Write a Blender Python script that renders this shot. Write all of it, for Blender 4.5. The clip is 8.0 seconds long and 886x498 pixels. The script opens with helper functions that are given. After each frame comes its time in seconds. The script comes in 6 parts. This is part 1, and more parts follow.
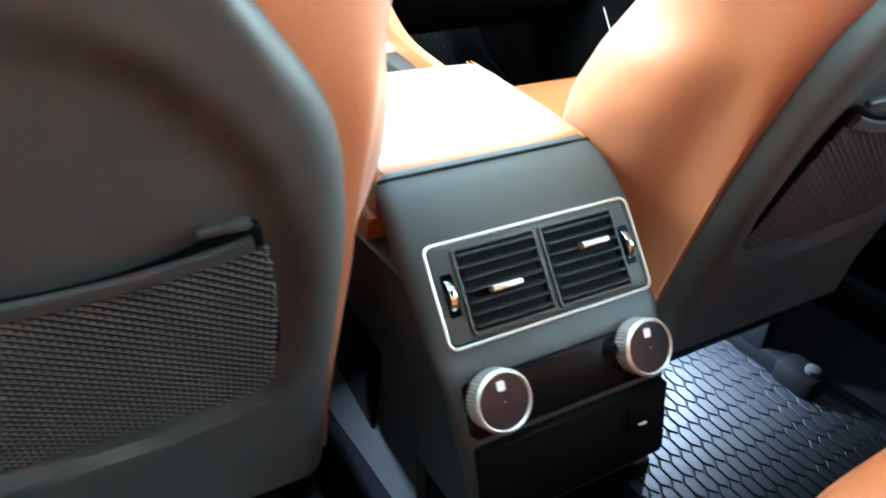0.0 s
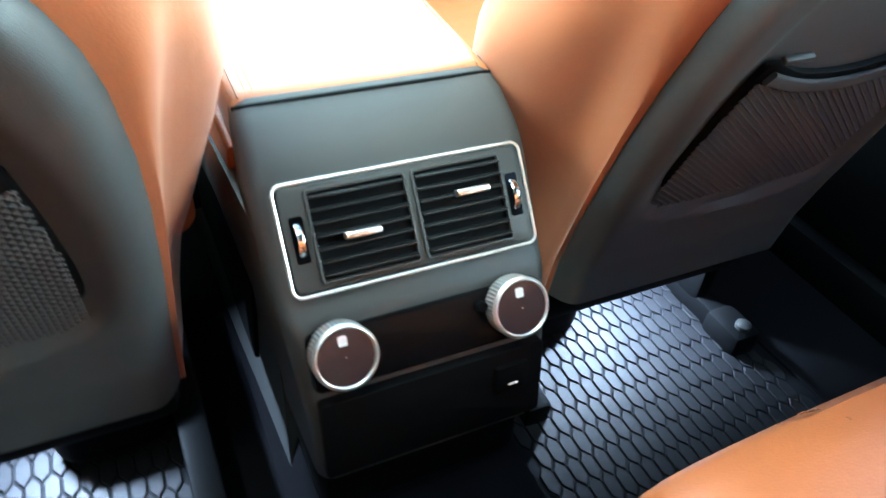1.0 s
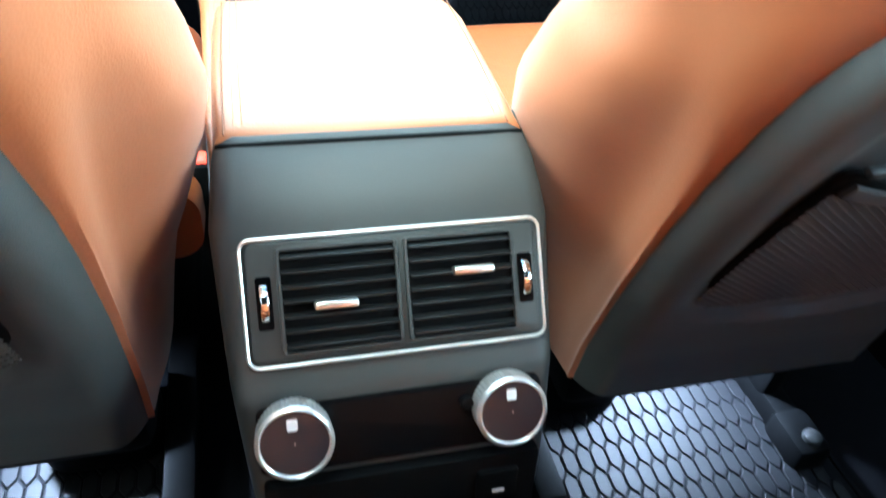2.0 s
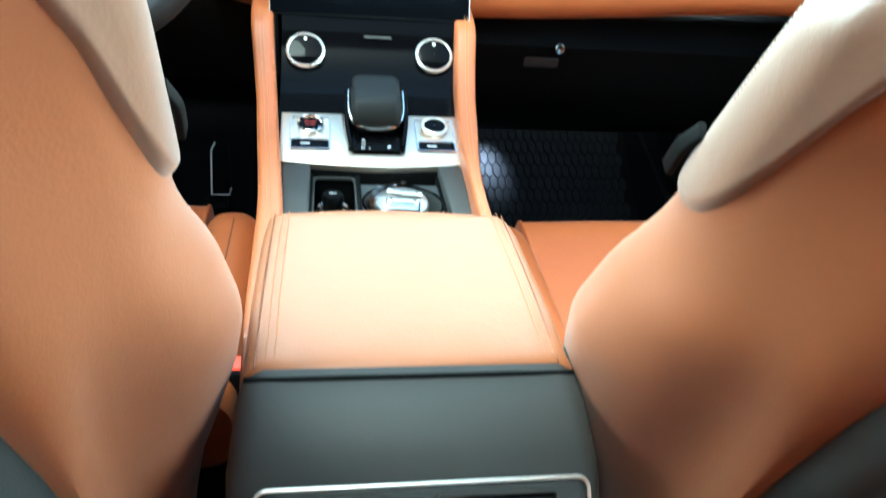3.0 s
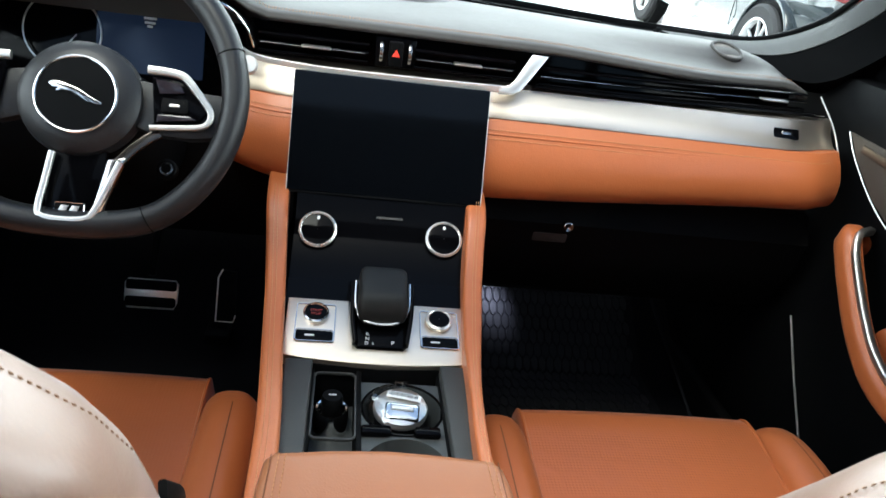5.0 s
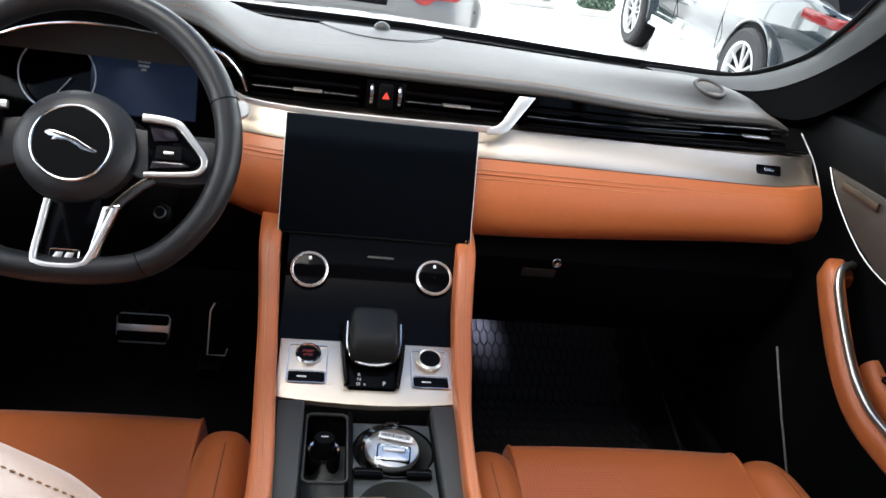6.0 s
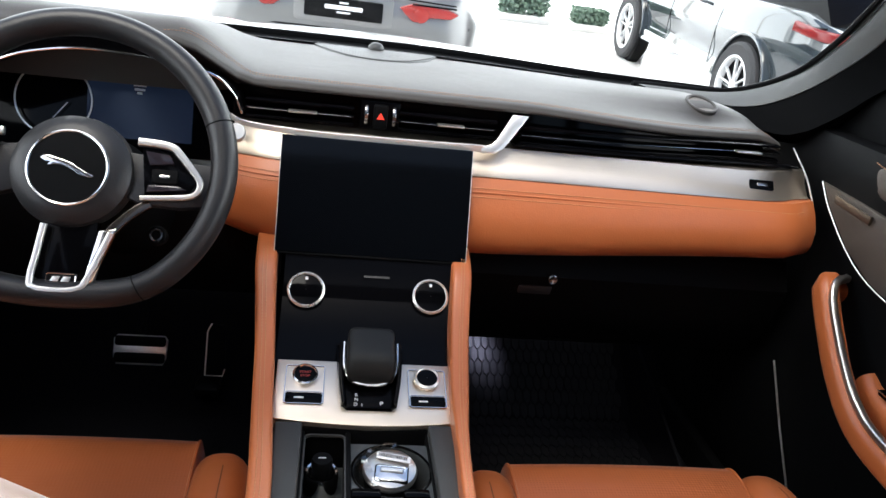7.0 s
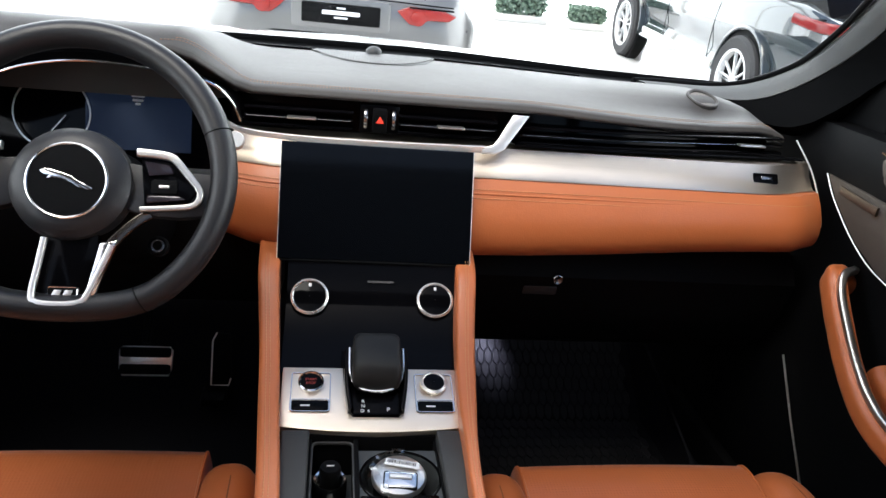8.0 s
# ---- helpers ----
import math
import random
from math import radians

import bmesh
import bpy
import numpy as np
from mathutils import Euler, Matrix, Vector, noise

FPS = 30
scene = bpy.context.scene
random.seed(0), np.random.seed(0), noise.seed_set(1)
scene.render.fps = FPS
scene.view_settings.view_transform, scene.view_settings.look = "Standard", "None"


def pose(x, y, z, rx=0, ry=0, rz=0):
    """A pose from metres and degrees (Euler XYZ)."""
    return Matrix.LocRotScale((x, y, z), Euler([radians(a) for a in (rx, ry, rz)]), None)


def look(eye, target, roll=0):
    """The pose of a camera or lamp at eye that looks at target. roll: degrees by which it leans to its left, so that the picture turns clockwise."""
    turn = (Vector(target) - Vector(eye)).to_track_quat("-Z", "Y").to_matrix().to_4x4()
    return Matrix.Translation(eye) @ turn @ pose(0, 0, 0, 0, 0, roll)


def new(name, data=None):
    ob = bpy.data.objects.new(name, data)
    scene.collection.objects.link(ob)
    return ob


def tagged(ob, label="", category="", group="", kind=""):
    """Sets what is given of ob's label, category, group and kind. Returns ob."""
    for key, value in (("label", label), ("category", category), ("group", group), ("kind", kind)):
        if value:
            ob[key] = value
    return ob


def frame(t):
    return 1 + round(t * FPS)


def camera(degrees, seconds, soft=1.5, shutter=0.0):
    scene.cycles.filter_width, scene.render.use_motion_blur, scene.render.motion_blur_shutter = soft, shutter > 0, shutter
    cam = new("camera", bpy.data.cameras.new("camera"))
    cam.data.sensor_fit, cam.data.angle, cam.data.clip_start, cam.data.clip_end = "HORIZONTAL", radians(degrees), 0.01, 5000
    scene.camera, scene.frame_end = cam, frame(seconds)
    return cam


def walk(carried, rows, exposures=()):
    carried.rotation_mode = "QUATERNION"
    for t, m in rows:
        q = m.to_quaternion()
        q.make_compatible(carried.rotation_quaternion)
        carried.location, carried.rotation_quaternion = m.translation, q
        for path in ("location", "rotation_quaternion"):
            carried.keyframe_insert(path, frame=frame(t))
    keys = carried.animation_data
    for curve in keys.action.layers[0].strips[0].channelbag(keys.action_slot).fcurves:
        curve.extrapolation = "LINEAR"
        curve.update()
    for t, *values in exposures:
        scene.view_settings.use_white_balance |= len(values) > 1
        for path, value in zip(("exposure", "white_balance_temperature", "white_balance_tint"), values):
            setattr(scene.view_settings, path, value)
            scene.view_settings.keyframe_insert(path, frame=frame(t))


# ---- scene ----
cam = camera(62.2, 8.0, shutter=0.5)
PATH = [
    (0, (-0.352, 0.349, 0.843), (0.478, 1.84, -0.2), 1.5),
    (0.5, (-0.273, 0.343, 0.846), (0.516, 1.76, -0.325), 1.4),
    (1, (-0.204, 0.351, 0.854), (0.524, 1.708, -0.422), 5.4),
    (1.2, (-0.173, 0.354, 0.85), (0.51, 1.697, -0.466), 7.3),
    (2.3, (-0.073, 0.449, 0.862), (0.326, 1.956, -0.392), 5.9),
    (2.5, (-0.068, 0.465, 0.871), (0.308, 2.032, -0.314), 5.9),
    (3, (-0.063, 0.487, 0.889), (0.252, 2.198, -0.098), 5.3),
    (3.5, (-0.062, 0.505, 0.925), (0.236, 2.26, 0.013), 6.5),
    (4, (-0.064, 0.536, 0.965), (0.231, 2.307, 0.083), 6.8),
    (4.5, (-0.063, 0.551, 1.007), (0.227, 2.333, 0.146), 7.5),
    (5, (-0.069, 0.565, 1.043), (0.228, 2.356, 0.204), 8.6),
    (6.5, (-0.072, 0.561, 1.08), (0.25, 2.38, 0.315), 8.1),
    (7, (-0.07, 0.56, 1.082), (0.249, 2.387, 0.332), 7.7),
    (7.5, (-0.07, 0.56, 1.08), (0.241, 2.39, 0.335), 7.1),
    (8, (-0.068, 0.567, 1.08), (0.24, 2.397, 0.335), 6.0),
]
EXPOSURES = [(0.0, 3.95, 5400, -21), (1.2, 4.0, 5400, -21), (2.3, 3.6, 5300, -20), (3.0, 2.85, 5400, -23), (3.5, 2.3, 5550, -24), (4.0, 1.92, 5750, -21), (4.5, 1.73, 5950, -11), (5.0, 1.59, 6200, -2), (6.5, 1.4, 6500, 7), (8.0, 1.4, 6500, 7)]
# the parked car stands nose-down by a few degrees
CAR = Matrix.Translation((0, 1.0, 0.09)) @ pose(0, 0, 0, -4) @ Matrix.Translation((0, -1.0, -0.09))
walk(cam, [(t, CAR @ look(eye, target, roll)) for t, eye, target, roll in PATH], EXPOSURES)

# ---- light ----
world = bpy.data.worlds.new("sky")
scene.world = world
world.use_nodes = True
wn = world.node_tree.nodes
sky = wn.new("ShaderNodeTexSky")
sky.sky_type, sky.sun_disc = "NISHITA", False
sky.sun_elevation, sky.sun_rotation = radians(68), radians(222)
sky.air_density, sky.dust_density, sky.ozone_density = 0.9, 2.2, 1.0
wn["Background"].inputs["Strength"].default_value = 0.13
world.node_tree.links.new(sky.outputs[0], wn["Background"].inputs["Color"])
sun = new("sun", bpy.data.lights.new("sun", "SUN"))
sun.data.energy, sun.data.angle, sun.data.color = 1.0, radians(25), (1.0, 0.97, 0.92)
sun.matrix_world = look((0, 0, 10), (2.5, 2.7, 0.6))


# ---- materials ----
def material(name, colour, rough=0.5, metal=0.0, spread=0.06, scale=60.0, bump=0.0, grain=900.0, coat=0.0, spec=0.5, emit=None, power=0.0, coat_rough=0.04):
    """A surface with variation at two scales and fine relief."""
    m = bpy.data.materials.new(name)
    m.use_nodes = True
    nt, b = m.node_tree, m.node_tree.nodes["Principled BSDF"]
    b.inputs["Roughness"].default_value, b.inputs["Metallic"].default_value = rough, metal
    b.inputs["Coat Weight"].default_value, b.inputs["Specular IOR Level"].default_value = coat, spec
    b.inputs["Coat Roughness"].default_value = coat_rough
    co = nt.nodes.new("ShaderNodeTexCoord")
    big, fine, mix, ramp = (nt.nodes.new(k) for k in ("ShaderNodeTexNoise", "ShaderNodeTexNoise", "ShaderNodeMix", "ShaderNodeMapRange"))
    big.inputs["Scale"].default_value, big.inputs["Detail"].default_value = scale / 8, 4
    fine.inputs["Scale"].default_value, fine.inputs["Detail"].default_value = grain, 3
    for n in (big, fine):
        nt.links.new(co.outputs["Object"], n.inputs["Vector"])
    mix.data_type = "RGBA"
    mix.inputs[6].default_value = (*[c * (1 - spread) for c in colour], 1)
    mix.inputs[7].default_value = (*[min(1, c * (1 + spread)) for c in colour], 1)
    nt.links.new(big.outputs["Fac"], mix.inputs[0])
    nt.links.new(mix.outputs[2], b.inputs["Base Color"])
    ramp.inputs["To Min"].default_value, ramp.inputs["To Max"].default_value = max(0.02, rough - 0.06), min(1, rough + 0.06)
    nt.links.new(big.outputs["Fac"], ramp.inputs["Value"])
    nt.links.new(ramp.outputs[0], b.inputs["Roughness"])
    if bump:
        bp = nt.nodes.new("ShaderNodeBump")
        bp.inputs["Strength"].default_value, bp.inputs["Distance"].default_value = bump, 0.0006
        nt.links.new(fine.outputs["Fac"], bp.inputs["Height"])
        nt.links.new(bp.outputs[0], b.inputs["Normal"])
    if emit:
        b.inputs["Emission Color"].default_value, b.inputs["Emission Strength"].default_value = (*emit, 1), power
    return m


def leather(name, colour, rough=0.36, holes=False, sheen=0.25, spec=0.6, coat=0.0, wrinkle=0.12):
    """Grained leather: pebbled cells, with rows of small perforations where holes is set."""
    m = material(name, colour, rough, spread=0.1, scale=40, spec=spec, coat=coat, coat_rough=0.38)
    m.node_tree.nodes["Principled BSDF"].inputs["Sheen Weight"].default_value = sheen
    m.node_tree.nodes["Principled BSDF"].inputs["Sheen Roughness"].default_value = 0.35
    nt, b = m.node_tree, m.node_tree.nodes["Principled BSDF"]
    co, cell, bp = (nt.nodes.new(k) for k in ("ShaderNodeTexCoord", "ShaderNodeTexVoronoi", "ShaderNodeBump"))
    cell.inputs["Scale"].default_value = 220 if holes else 480
    if holes:
        cell.inputs["Randomness"].default_value = 0.0
    nt.links.new(co.outputs["Object"], cell.inputs["Vector"])
    bp.inputs["Strength"].default_value, bp.inputs["Distance"].default_value = (0.5, 0.0008) if holes else (0.2, 0.0005)
    nt.links.new(cell.outputs["Distance"], bp.inputs["Height"])
    crease, soft_bump = nt.nodes.new("ShaderNodeTexNoise"), nt.nodes.new("ShaderNodeBump")
    crease.inputs["Scale"].default_value, crease.inputs["Detail"].default_value, crease.inputs["Distortion"].default_value = 26.0, 3.0, 0.6
    nt.links.new(co.outputs["Object"], crease.inputs["Vector"])
    soft_bump.inputs["Strength"].default_value, soft_bump.inputs["Distance"].default_value = wrinkle, 0.004
    nt.links.new(crease.outputs["Fac"], soft_bump.inputs["Height"])
    nt.links.new(soft_bump.outputs[0], bp.inputs["Normal"])
    nt.links.new(bp.outputs[0], b.inputs["Normal"])
    return m


def brushed(name, colour, rough):
    """Metal with fine lines drawn across the car."""
    m = material(name, colour, rough, 1.0, spread=0.05, bump=0.12)
    nt, b = m.node_tree, m.node_tree.nodes["Principled BSDF"]
    co, mp, lines, bp = (nt.nodes.new(k) for k in ("ShaderNodeTexCoord", "ShaderNodeMapping", "ShaderNodeTexNoise", "ShaderNodeBump"))
    mp.inputs["Scale"].default_value = (6, 900, 900)
    lines.inputs["Scale"].default_value, lines.inputs["Detail"].default_value = 1.0, 3.0
    nt.links.new(co.outputs["Object"], mp.inputs["Vector"])
    nt.links.new(mp.outputs[0], lines.inputs["Vector"])
    bp.inputs["Strength"].default_value, bp.inputs["Distance"].default_value = 0.45, 0.0004
    nt.links.new(lines.outputs["Fac"], bp.inputs["Height"])
    nt.links.new(bp.outputs[0], b.inputs["Normal"])
    return m


def pane(name, tint=(0.96, 0.98, 0.98), gloss=0.05):
    """Thin clear glass."""
    m = bpy.data.materials.new(name)
    m.use_nodes = True
    nt = m.node_tree
    out = nt.nodes["Material Output"]
    tr, gl, mx = (nt.nodes.new(k) for k in ("ShaderNodeBsdfTransparent", "ShaderNodeBsdfGlossy", "ShaderNodeMixShader"))
    tr.inputs["Color"].default_value, gl.inputs["Roughness"].default_value = (*tint, 1), 0.02
    mx.inputs[0].default_value = gloss
    nt.links.new(tr.outputs[0], mx.inputs[1])
    nt.links.new(gl.outputs[0], mx.inputs[2])
    nt.links.new(mx.outputs[0], out.inputs["Surface"])
    return m


TAN = leather("tan_leather", (0.40, 0.108, 0.030), 0.42, sheen=0.06, spec=0.5, coat=0.12)
# Rougher lid copy of the tan leather, darkened to offset the roof light.
LID = leather("dimmed_tan_leather", (0.29, 0.096, 0.030), 0.5, sheen=0.1, spec=0.5, coat=0.3)
# Glossier backrest copy of the tan leather, base lowered for shaded seat sides.
TAN_GLOSSY = leather("polished_tan_leather", (0.34, 0.112, 0.042), 0.48, sheen=0.2, spec=0.8, coat=0.5)
# Same tan leather; the base is paled to carry the bright sheen.
COVER = leather("sheen_paled_tan_leather", (0.25, 0.138, 0.090), 0.44, sheen=0.3, spec=0.9, coat=0.7, wrinkle=0.26)
TAN_HOLES = leather("tan_perforated_leather", (0.40, 0.105, 0.029), 0.42, holes=True, sheen=0.12, wrinkle=0.3)
THREAD = material("pale_thread", (0.44, 0.20, 0.085), 0.7)
THREAD_DARK = material("seam_shadow_thread", (0.16, 0.055, 0.02), 0.7)
TAUPE_THREAD = material("taupe_thread", (0.24, 0.13, 0.07), 0.7)
PAD = leather("charcoal_dash_leather", (0.056, 0.052, 0.048), 0.5, sheen=0.05, spec=0.22)
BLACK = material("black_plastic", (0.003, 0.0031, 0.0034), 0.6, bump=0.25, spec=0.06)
SHELL = material("charcoal_shell_plastic", (0.048, 0.052, 0.053), 0.5, bump=0.35)
FASCIA = material("charcoal_fascia_plastic", (0.036, 0.0365, 0.0355), 0.46, bump=0.2, spec=0.35)
GLOSS = material("gloss_black", (0.002, 0.002, 0.0025), 0.08, spread=0.02, spec=0.05)
KNOBCAP = material("knob_cap_dark_glass", (0.020, 0.016, 0.020), 0.12, spread=0.02)
DIALCAP = material("dial_cap_satin_black", (0.003, 0.003, 0.0035), 0.22, spread=0.02, spec=0.08)
SCREENGLASS = material("display_glass", (0.002, 0.0025, 0.0035), 0.06, spread=0.02, spec=0.15)
CHROME = material("chrome", (0.80, 0.79, 0.77), 0.14, 1.0, spread=0.02)
SLAT = material("vent_slat_black", (0.010, 0.0105, 0.011), 0.45, spec=0.3)
DARKCHROME = material("dark_chrome", (0.30, 0.30, 0.30), 0.25, 1.0, spread=0.05)
SATIN = material("satin_silver", (0.76, 0.73, 0.68), 0.34, 1.0, spread=0.03, bump=0.06)
SILVER = material("pale_silver_trim", (0.86, 0.84, 0.80), 0.30, 0.75, spread=0.03)
BRUSHED = brushed("brushed_aluminium", (0.74, 0.645, 0.53), 0.38)
CARPET = material("black_carpet", (0.004, 0.004, 0.005), 0.95, spread=0.3, scale=300, bump=1.0, grain=1500, spec=0.05)
MATBASE = material("mat_groove_rubber", (0.004, 0.0042, 0.0055), 0.8, bump=0.3, spec=0.1)
MATCELL = material("mat_cell_rubber", (0.0042, 0.0042, 0.0056), 0.6, spread=0.12, bump=0.4, spec=0.25)
WHEELSKIN = leather("black_wheel_leather", (0.012, 0.012, 0.013), 0.42, sheen=0.03, spec=0.4)
# Near-black copy of the pillar fabric, with the shade put into its colour.
PILLARSHADE = material("shaded_pillar_cloth", (0.0035, 0.0036, 0.0038), 0.95, bump=0.4, spec=0.0)
TRIMDARK = material("pillar_fabric", (0.072, 0.075, 0.074), 0.85, spread=0.12, scale=200, bump=0.5)
HEADLINER = material("black_headliner", (0.012, 0.012, 0.013), 0.9, bump=0.5)
NET = material("net_cord", (0.030, 0.030, 0.032), 0.8)
GLASS = pane("clear_glass")
FILM = pane("clear_wrapping_film", (0.92, 0.92, 0.92), 0.16)
PLASTICWHITE = material("white_print", (0.75, 0.75, 0.75), 0.5, spread=0.02)
RED_DIM = material("dim_red_print", (0.32, 0.03, 0.02), 0.4)
# Red with a faint glow of its own, on the buckle button too.
RED = material("glowing_red", (0.55, 0.03, 0.02), 0.3, emit=(1.0, 0.08, 0.05), power=0.25)


# ---- mesh helpers ----
def part(name, bm, mat, parent=None, label="", angle=38):
    """Links a bmesh as one mesh object."""
    me = bpy.data.meshes.new(name)
    bmesh.ops.recalc_face_normals(bm, faces=bm.faces)
    bm.to_mesh(me)
    bm.free()
    me.shade_smooth()
    me.set_sharp_from_angle(angle=radians(angle))
    me.materials.append(mat)
    ob = new(name, me)
    if parent:
        ob.parent = parent
    return tagged(ob, label) if label else ob


def thing(name, label, category, group="", kind="", at=None):
    ob = new(name)
    ob.empty_display_size = 0.05
    if at:
        ob.matrix_basis = at
    return tagged(ob, label, category, group, kind)


def place(bm, verts, m):
    if m is not None:
        bmesh.ops.transform(bm, matrix=m, verts=verts)


def box(size, centre=(0, 0, 0), bevel=0.0, seg=2, m=None, bm=None):
    bm = bm or bmesh.new()
    r = bmesh.ops.create_cube(bm, size=1)["verts"]
    bmesh.ops.transform(bm, matrix=Matrix.Translation(centre) @ Matrix.Diagonal((*size, 1)), verts=r)
    if bevel:
        edges = list({e for v in r for e in v.link_edges})
        out = bmesh.ops.bevel(bm, geom=edges, offset=bevel, segments=seg, affect="EDGES", profile=0.5)
        r = list({v for f in out["faces"] for v in f.verts} | {v for v in r if v.is_valid})
    place(bm, r, m)
    return bm


def loft(rings, caps=True, closed=True, bm=None):
    """Skin between rings of equal length."""
    bm = bm or bmesh.new()
    rows = [[bm.verts.new(p) for p in ring] for ring in rings]
    n = len(rows[0])
    for a, b in zip(rows, rows[1:]):
        for i in range(n if closed else n - 1):
            j = (i + 1) % n
            bm.faces.new((a[i], a[j], b[j], b[i]))
    if caps and closed:
        bm.faces.new(rows[0][::-1])
        bm.faces.new(rows[-1])
    return bm


def curve(points, n=8, closed=False):
    """A smooth line through points (Catmull-Rom)."""
    p = [Vector(q) for q in points]
    out, last = [], len(p) if closed else len(p) - 1
    for i in range(last):
        if closed:
            a, b, c, d = (p[(i + k) % len(p)] for k in (-1, 0, 1, 2))
        else:
            b, c = p[i], p[i + 1]
            a = p[i - 1] if i else b * 2 - c
            d = p[i + 2] if i + 2 < len(p) else c * 2 - b
        for k in range(n):
            t = k / n
            out.append(0.5 * ((2 * b) + (c - a) * t + (2 * a - 5 * b + 4 * c - d) * t * t + (3 * b - a - 3 * c + d) * t ** 3))
    return out if closed else out + [p[-1]]


def sweep(path, section, up=(0, 0, 1), closed=False, scale=None, bm=None):
    """A section (list of side, up pairs) carried along a path."""
    rings, n = [], len(path)
    for i, p in enumerate(path):
        a = path[(i - 1) % n] if closed or i else p
        b = path[(i + 1) % n] if closed or i < n - 1 else p
        t = (Vector(b) - Vector(a)).normalized()
        side = t.cross(Vector(up))
        side = side.normalized() if side.length > 1e-4 else Vector((1, 0, 0))
        u = side.cross(t).normalized()
        k = scale(i / (n - 1)) if scale else 1.0
        rings.append([Vector(p) + side * (s * k) + u * (v * k) for s, v in section])
    return loft(rings + rings[:1] if closed else rings, caps=not closed, bm=bm)


def circle(r, n=10, sy=1.0):
    return [(r * math.cos(2 * math.pi * k / n), r * sy * math.sin(2 * math.pi * k / n)) for k in range(n)]


def rounded(w, h, r, n=4):
    """Outline of a rounded rectangle, w by h, about the origin."""
    pts = []
    for cx, cy, a in ((w / 2 - r, h / 2 - r, 0), (-w / 2 + r, h / 2 - r, 90), (-w / 2 + r, -h / 2 + r, 180), (w / 2 - r, -h / 2 + r, 270)):
        pts += [(cx + r * math.cos(radians(a + 90 * k / n)), cy + r * math.sin(radians(a + 90 * k / n))) for k in range(n + 1)]
    return pts


def plate(outline, depth, bevel=0.0, m=None, bm=None, seg=2):
    """A flat outline with thickness, from z = -depth up to z = 0, its upper edge rounded."""
    b = bmesh.new()
    if bevel:
        c = Vector((sum(p[0] for p in outline) / len(outline), sum(p[1] for p in outline) / len(outline)))
        ext = max((Vector(p) - c).length for p in outline)
        rings = [[(x, y, -depth) for x, y in outline], [(x, y, -bevel) for x, y in outline]]
        for k in range(1, seg + 1):
            a = math.pi / 2 * k / seg
            inset = bevel * (1 - math.cos(a))
            q = inward(outline, inset)
            rings.append([(x, y, -bevel + bevel * math.sin(a)) for x, y in q])
        loft(rings, bm=b)
    else:
        loft([[(x, y, -depth) for x, y in outline], [(x, y, 0) for x, y in outline]], bm=b)
    place(b, b.verts, m)
    if bm is None:
        return b
    join(bm, b)
    return bm


def inward(outline, d):
    """The outline moved inwards by d."""
    n, out = len(outline), []
    area = sum(outline[i][0] * outline[(i + 1) % n][1] - outline[(i + 1) % n][0] * outline[i][1] for i in range(n))
    s = 1 if area > 0 else -1
    for i in range(n):
        a, b, c = Vector(outline[i - 1]), Vector(outline[i]), Vector(outline[(i + 1) % n])
        e, f = (b - a), (c - b)
        e = e.normalized() if e.length > 1e-9 else f.normalized()
        f = f.normalized() if f.length > 1e-9 else e
        na, nb = Vector((-e.y, e.x)) * s, Vector((-f.y, f.x)) * s
        nn = (na + nb)
        nn = nn / max(0.3, nn.length_squared / 2) if nn.length > 1e-6 else na
        out.append(tuple(b + nn * d))
    return out


def join(bm, other):
    me = bpy.data.meshes.new("joined")
    other.to_mesh(me)
    other.free()
    bm.from_mesh(me)
    bpy.data.meshes.remove(me)


def lathe(profile, n=32, m=None, bm=None):
    """A turned body from (radius, height) pairs, left open where it does not end on its axis."""
    b = bmesh.new()
    loft([[(r * math.cos(2 * math.pi * k / n), r * math.sin(2 * math.pi * k / n), z) for k in range(n)] for r, z in [(max(r, 0.00004), z) for r, z in profile]], bm=b, caps=False)
    place(b, b.verts, m)
    if bm is None:
        return b
    join(bm, b)
    return bm


def plane_at(origin, up, normal):
    """A pose whose y axis runs along up and whose z axis along normal."""
    n = Vector(normal).normalized()
    u = (Vector(up) - n * Vector(up).dot(n)).normalized()
    x = u.cross(n)
    return Matrix(((x.x, u.x, n.x, origin[0]), (x.y, u.y, n.y, origin[1]), (x.z, u.z, n.z, origin[2]), (0, 0, 0, 1)))


def stitches(path, up, step=0.0052, length=0.0036, r=0.0006, bm=None):
    """A row of short raised thread stitches along a path."""
    bm = bm or bmesh.new()
    p = [Vector(q) for q in path]
    run, nxt = 0.0, 0.0
    for a, b in zip(p, p[1:]):
        seg = (b - a).length
        t = (b - a).normalized() if seg > 1e-9 else Vector((1, 0, 0))
        while nxt <= run + seg:
            c = a + t * (nxt - run)
            u = Vector(up)
            s = t.cross(u).normalized()
            ring = lambda q, k: [q + s * (k * r), q + u * (k * r), q - s * (k * r), q - u * (k * r)]
            loft([ring(c - t * length / 2, 0.5), ring(c, 1.15), ring(c + t * length / 2, 0.5)], bm=bm)
            nxt += step
        run += seg
    return bm


def smooth(t):
    t = max(0.0, min(1.0, t))
    return t * t * (3 - 2 * t)


def along(table, v):
    """Linear interpolation in a table of (v, value...) rows."""
    for a, b in zip(table, table[1:]):
        if v <= b[0]:
            t = max(0.0, (v - a[0]) / (b[0] - a[0]))
            r = [p + (q - p) * t for p, q in zip(a[1:], b[1:])]
            break
    else:
        r = list(table[-1][1:])
    return r[0] if len(r) == 1 else r


# ---- the car's cabin: floor and shell ----
FLOOR, GROUND = 0.09, -0.45


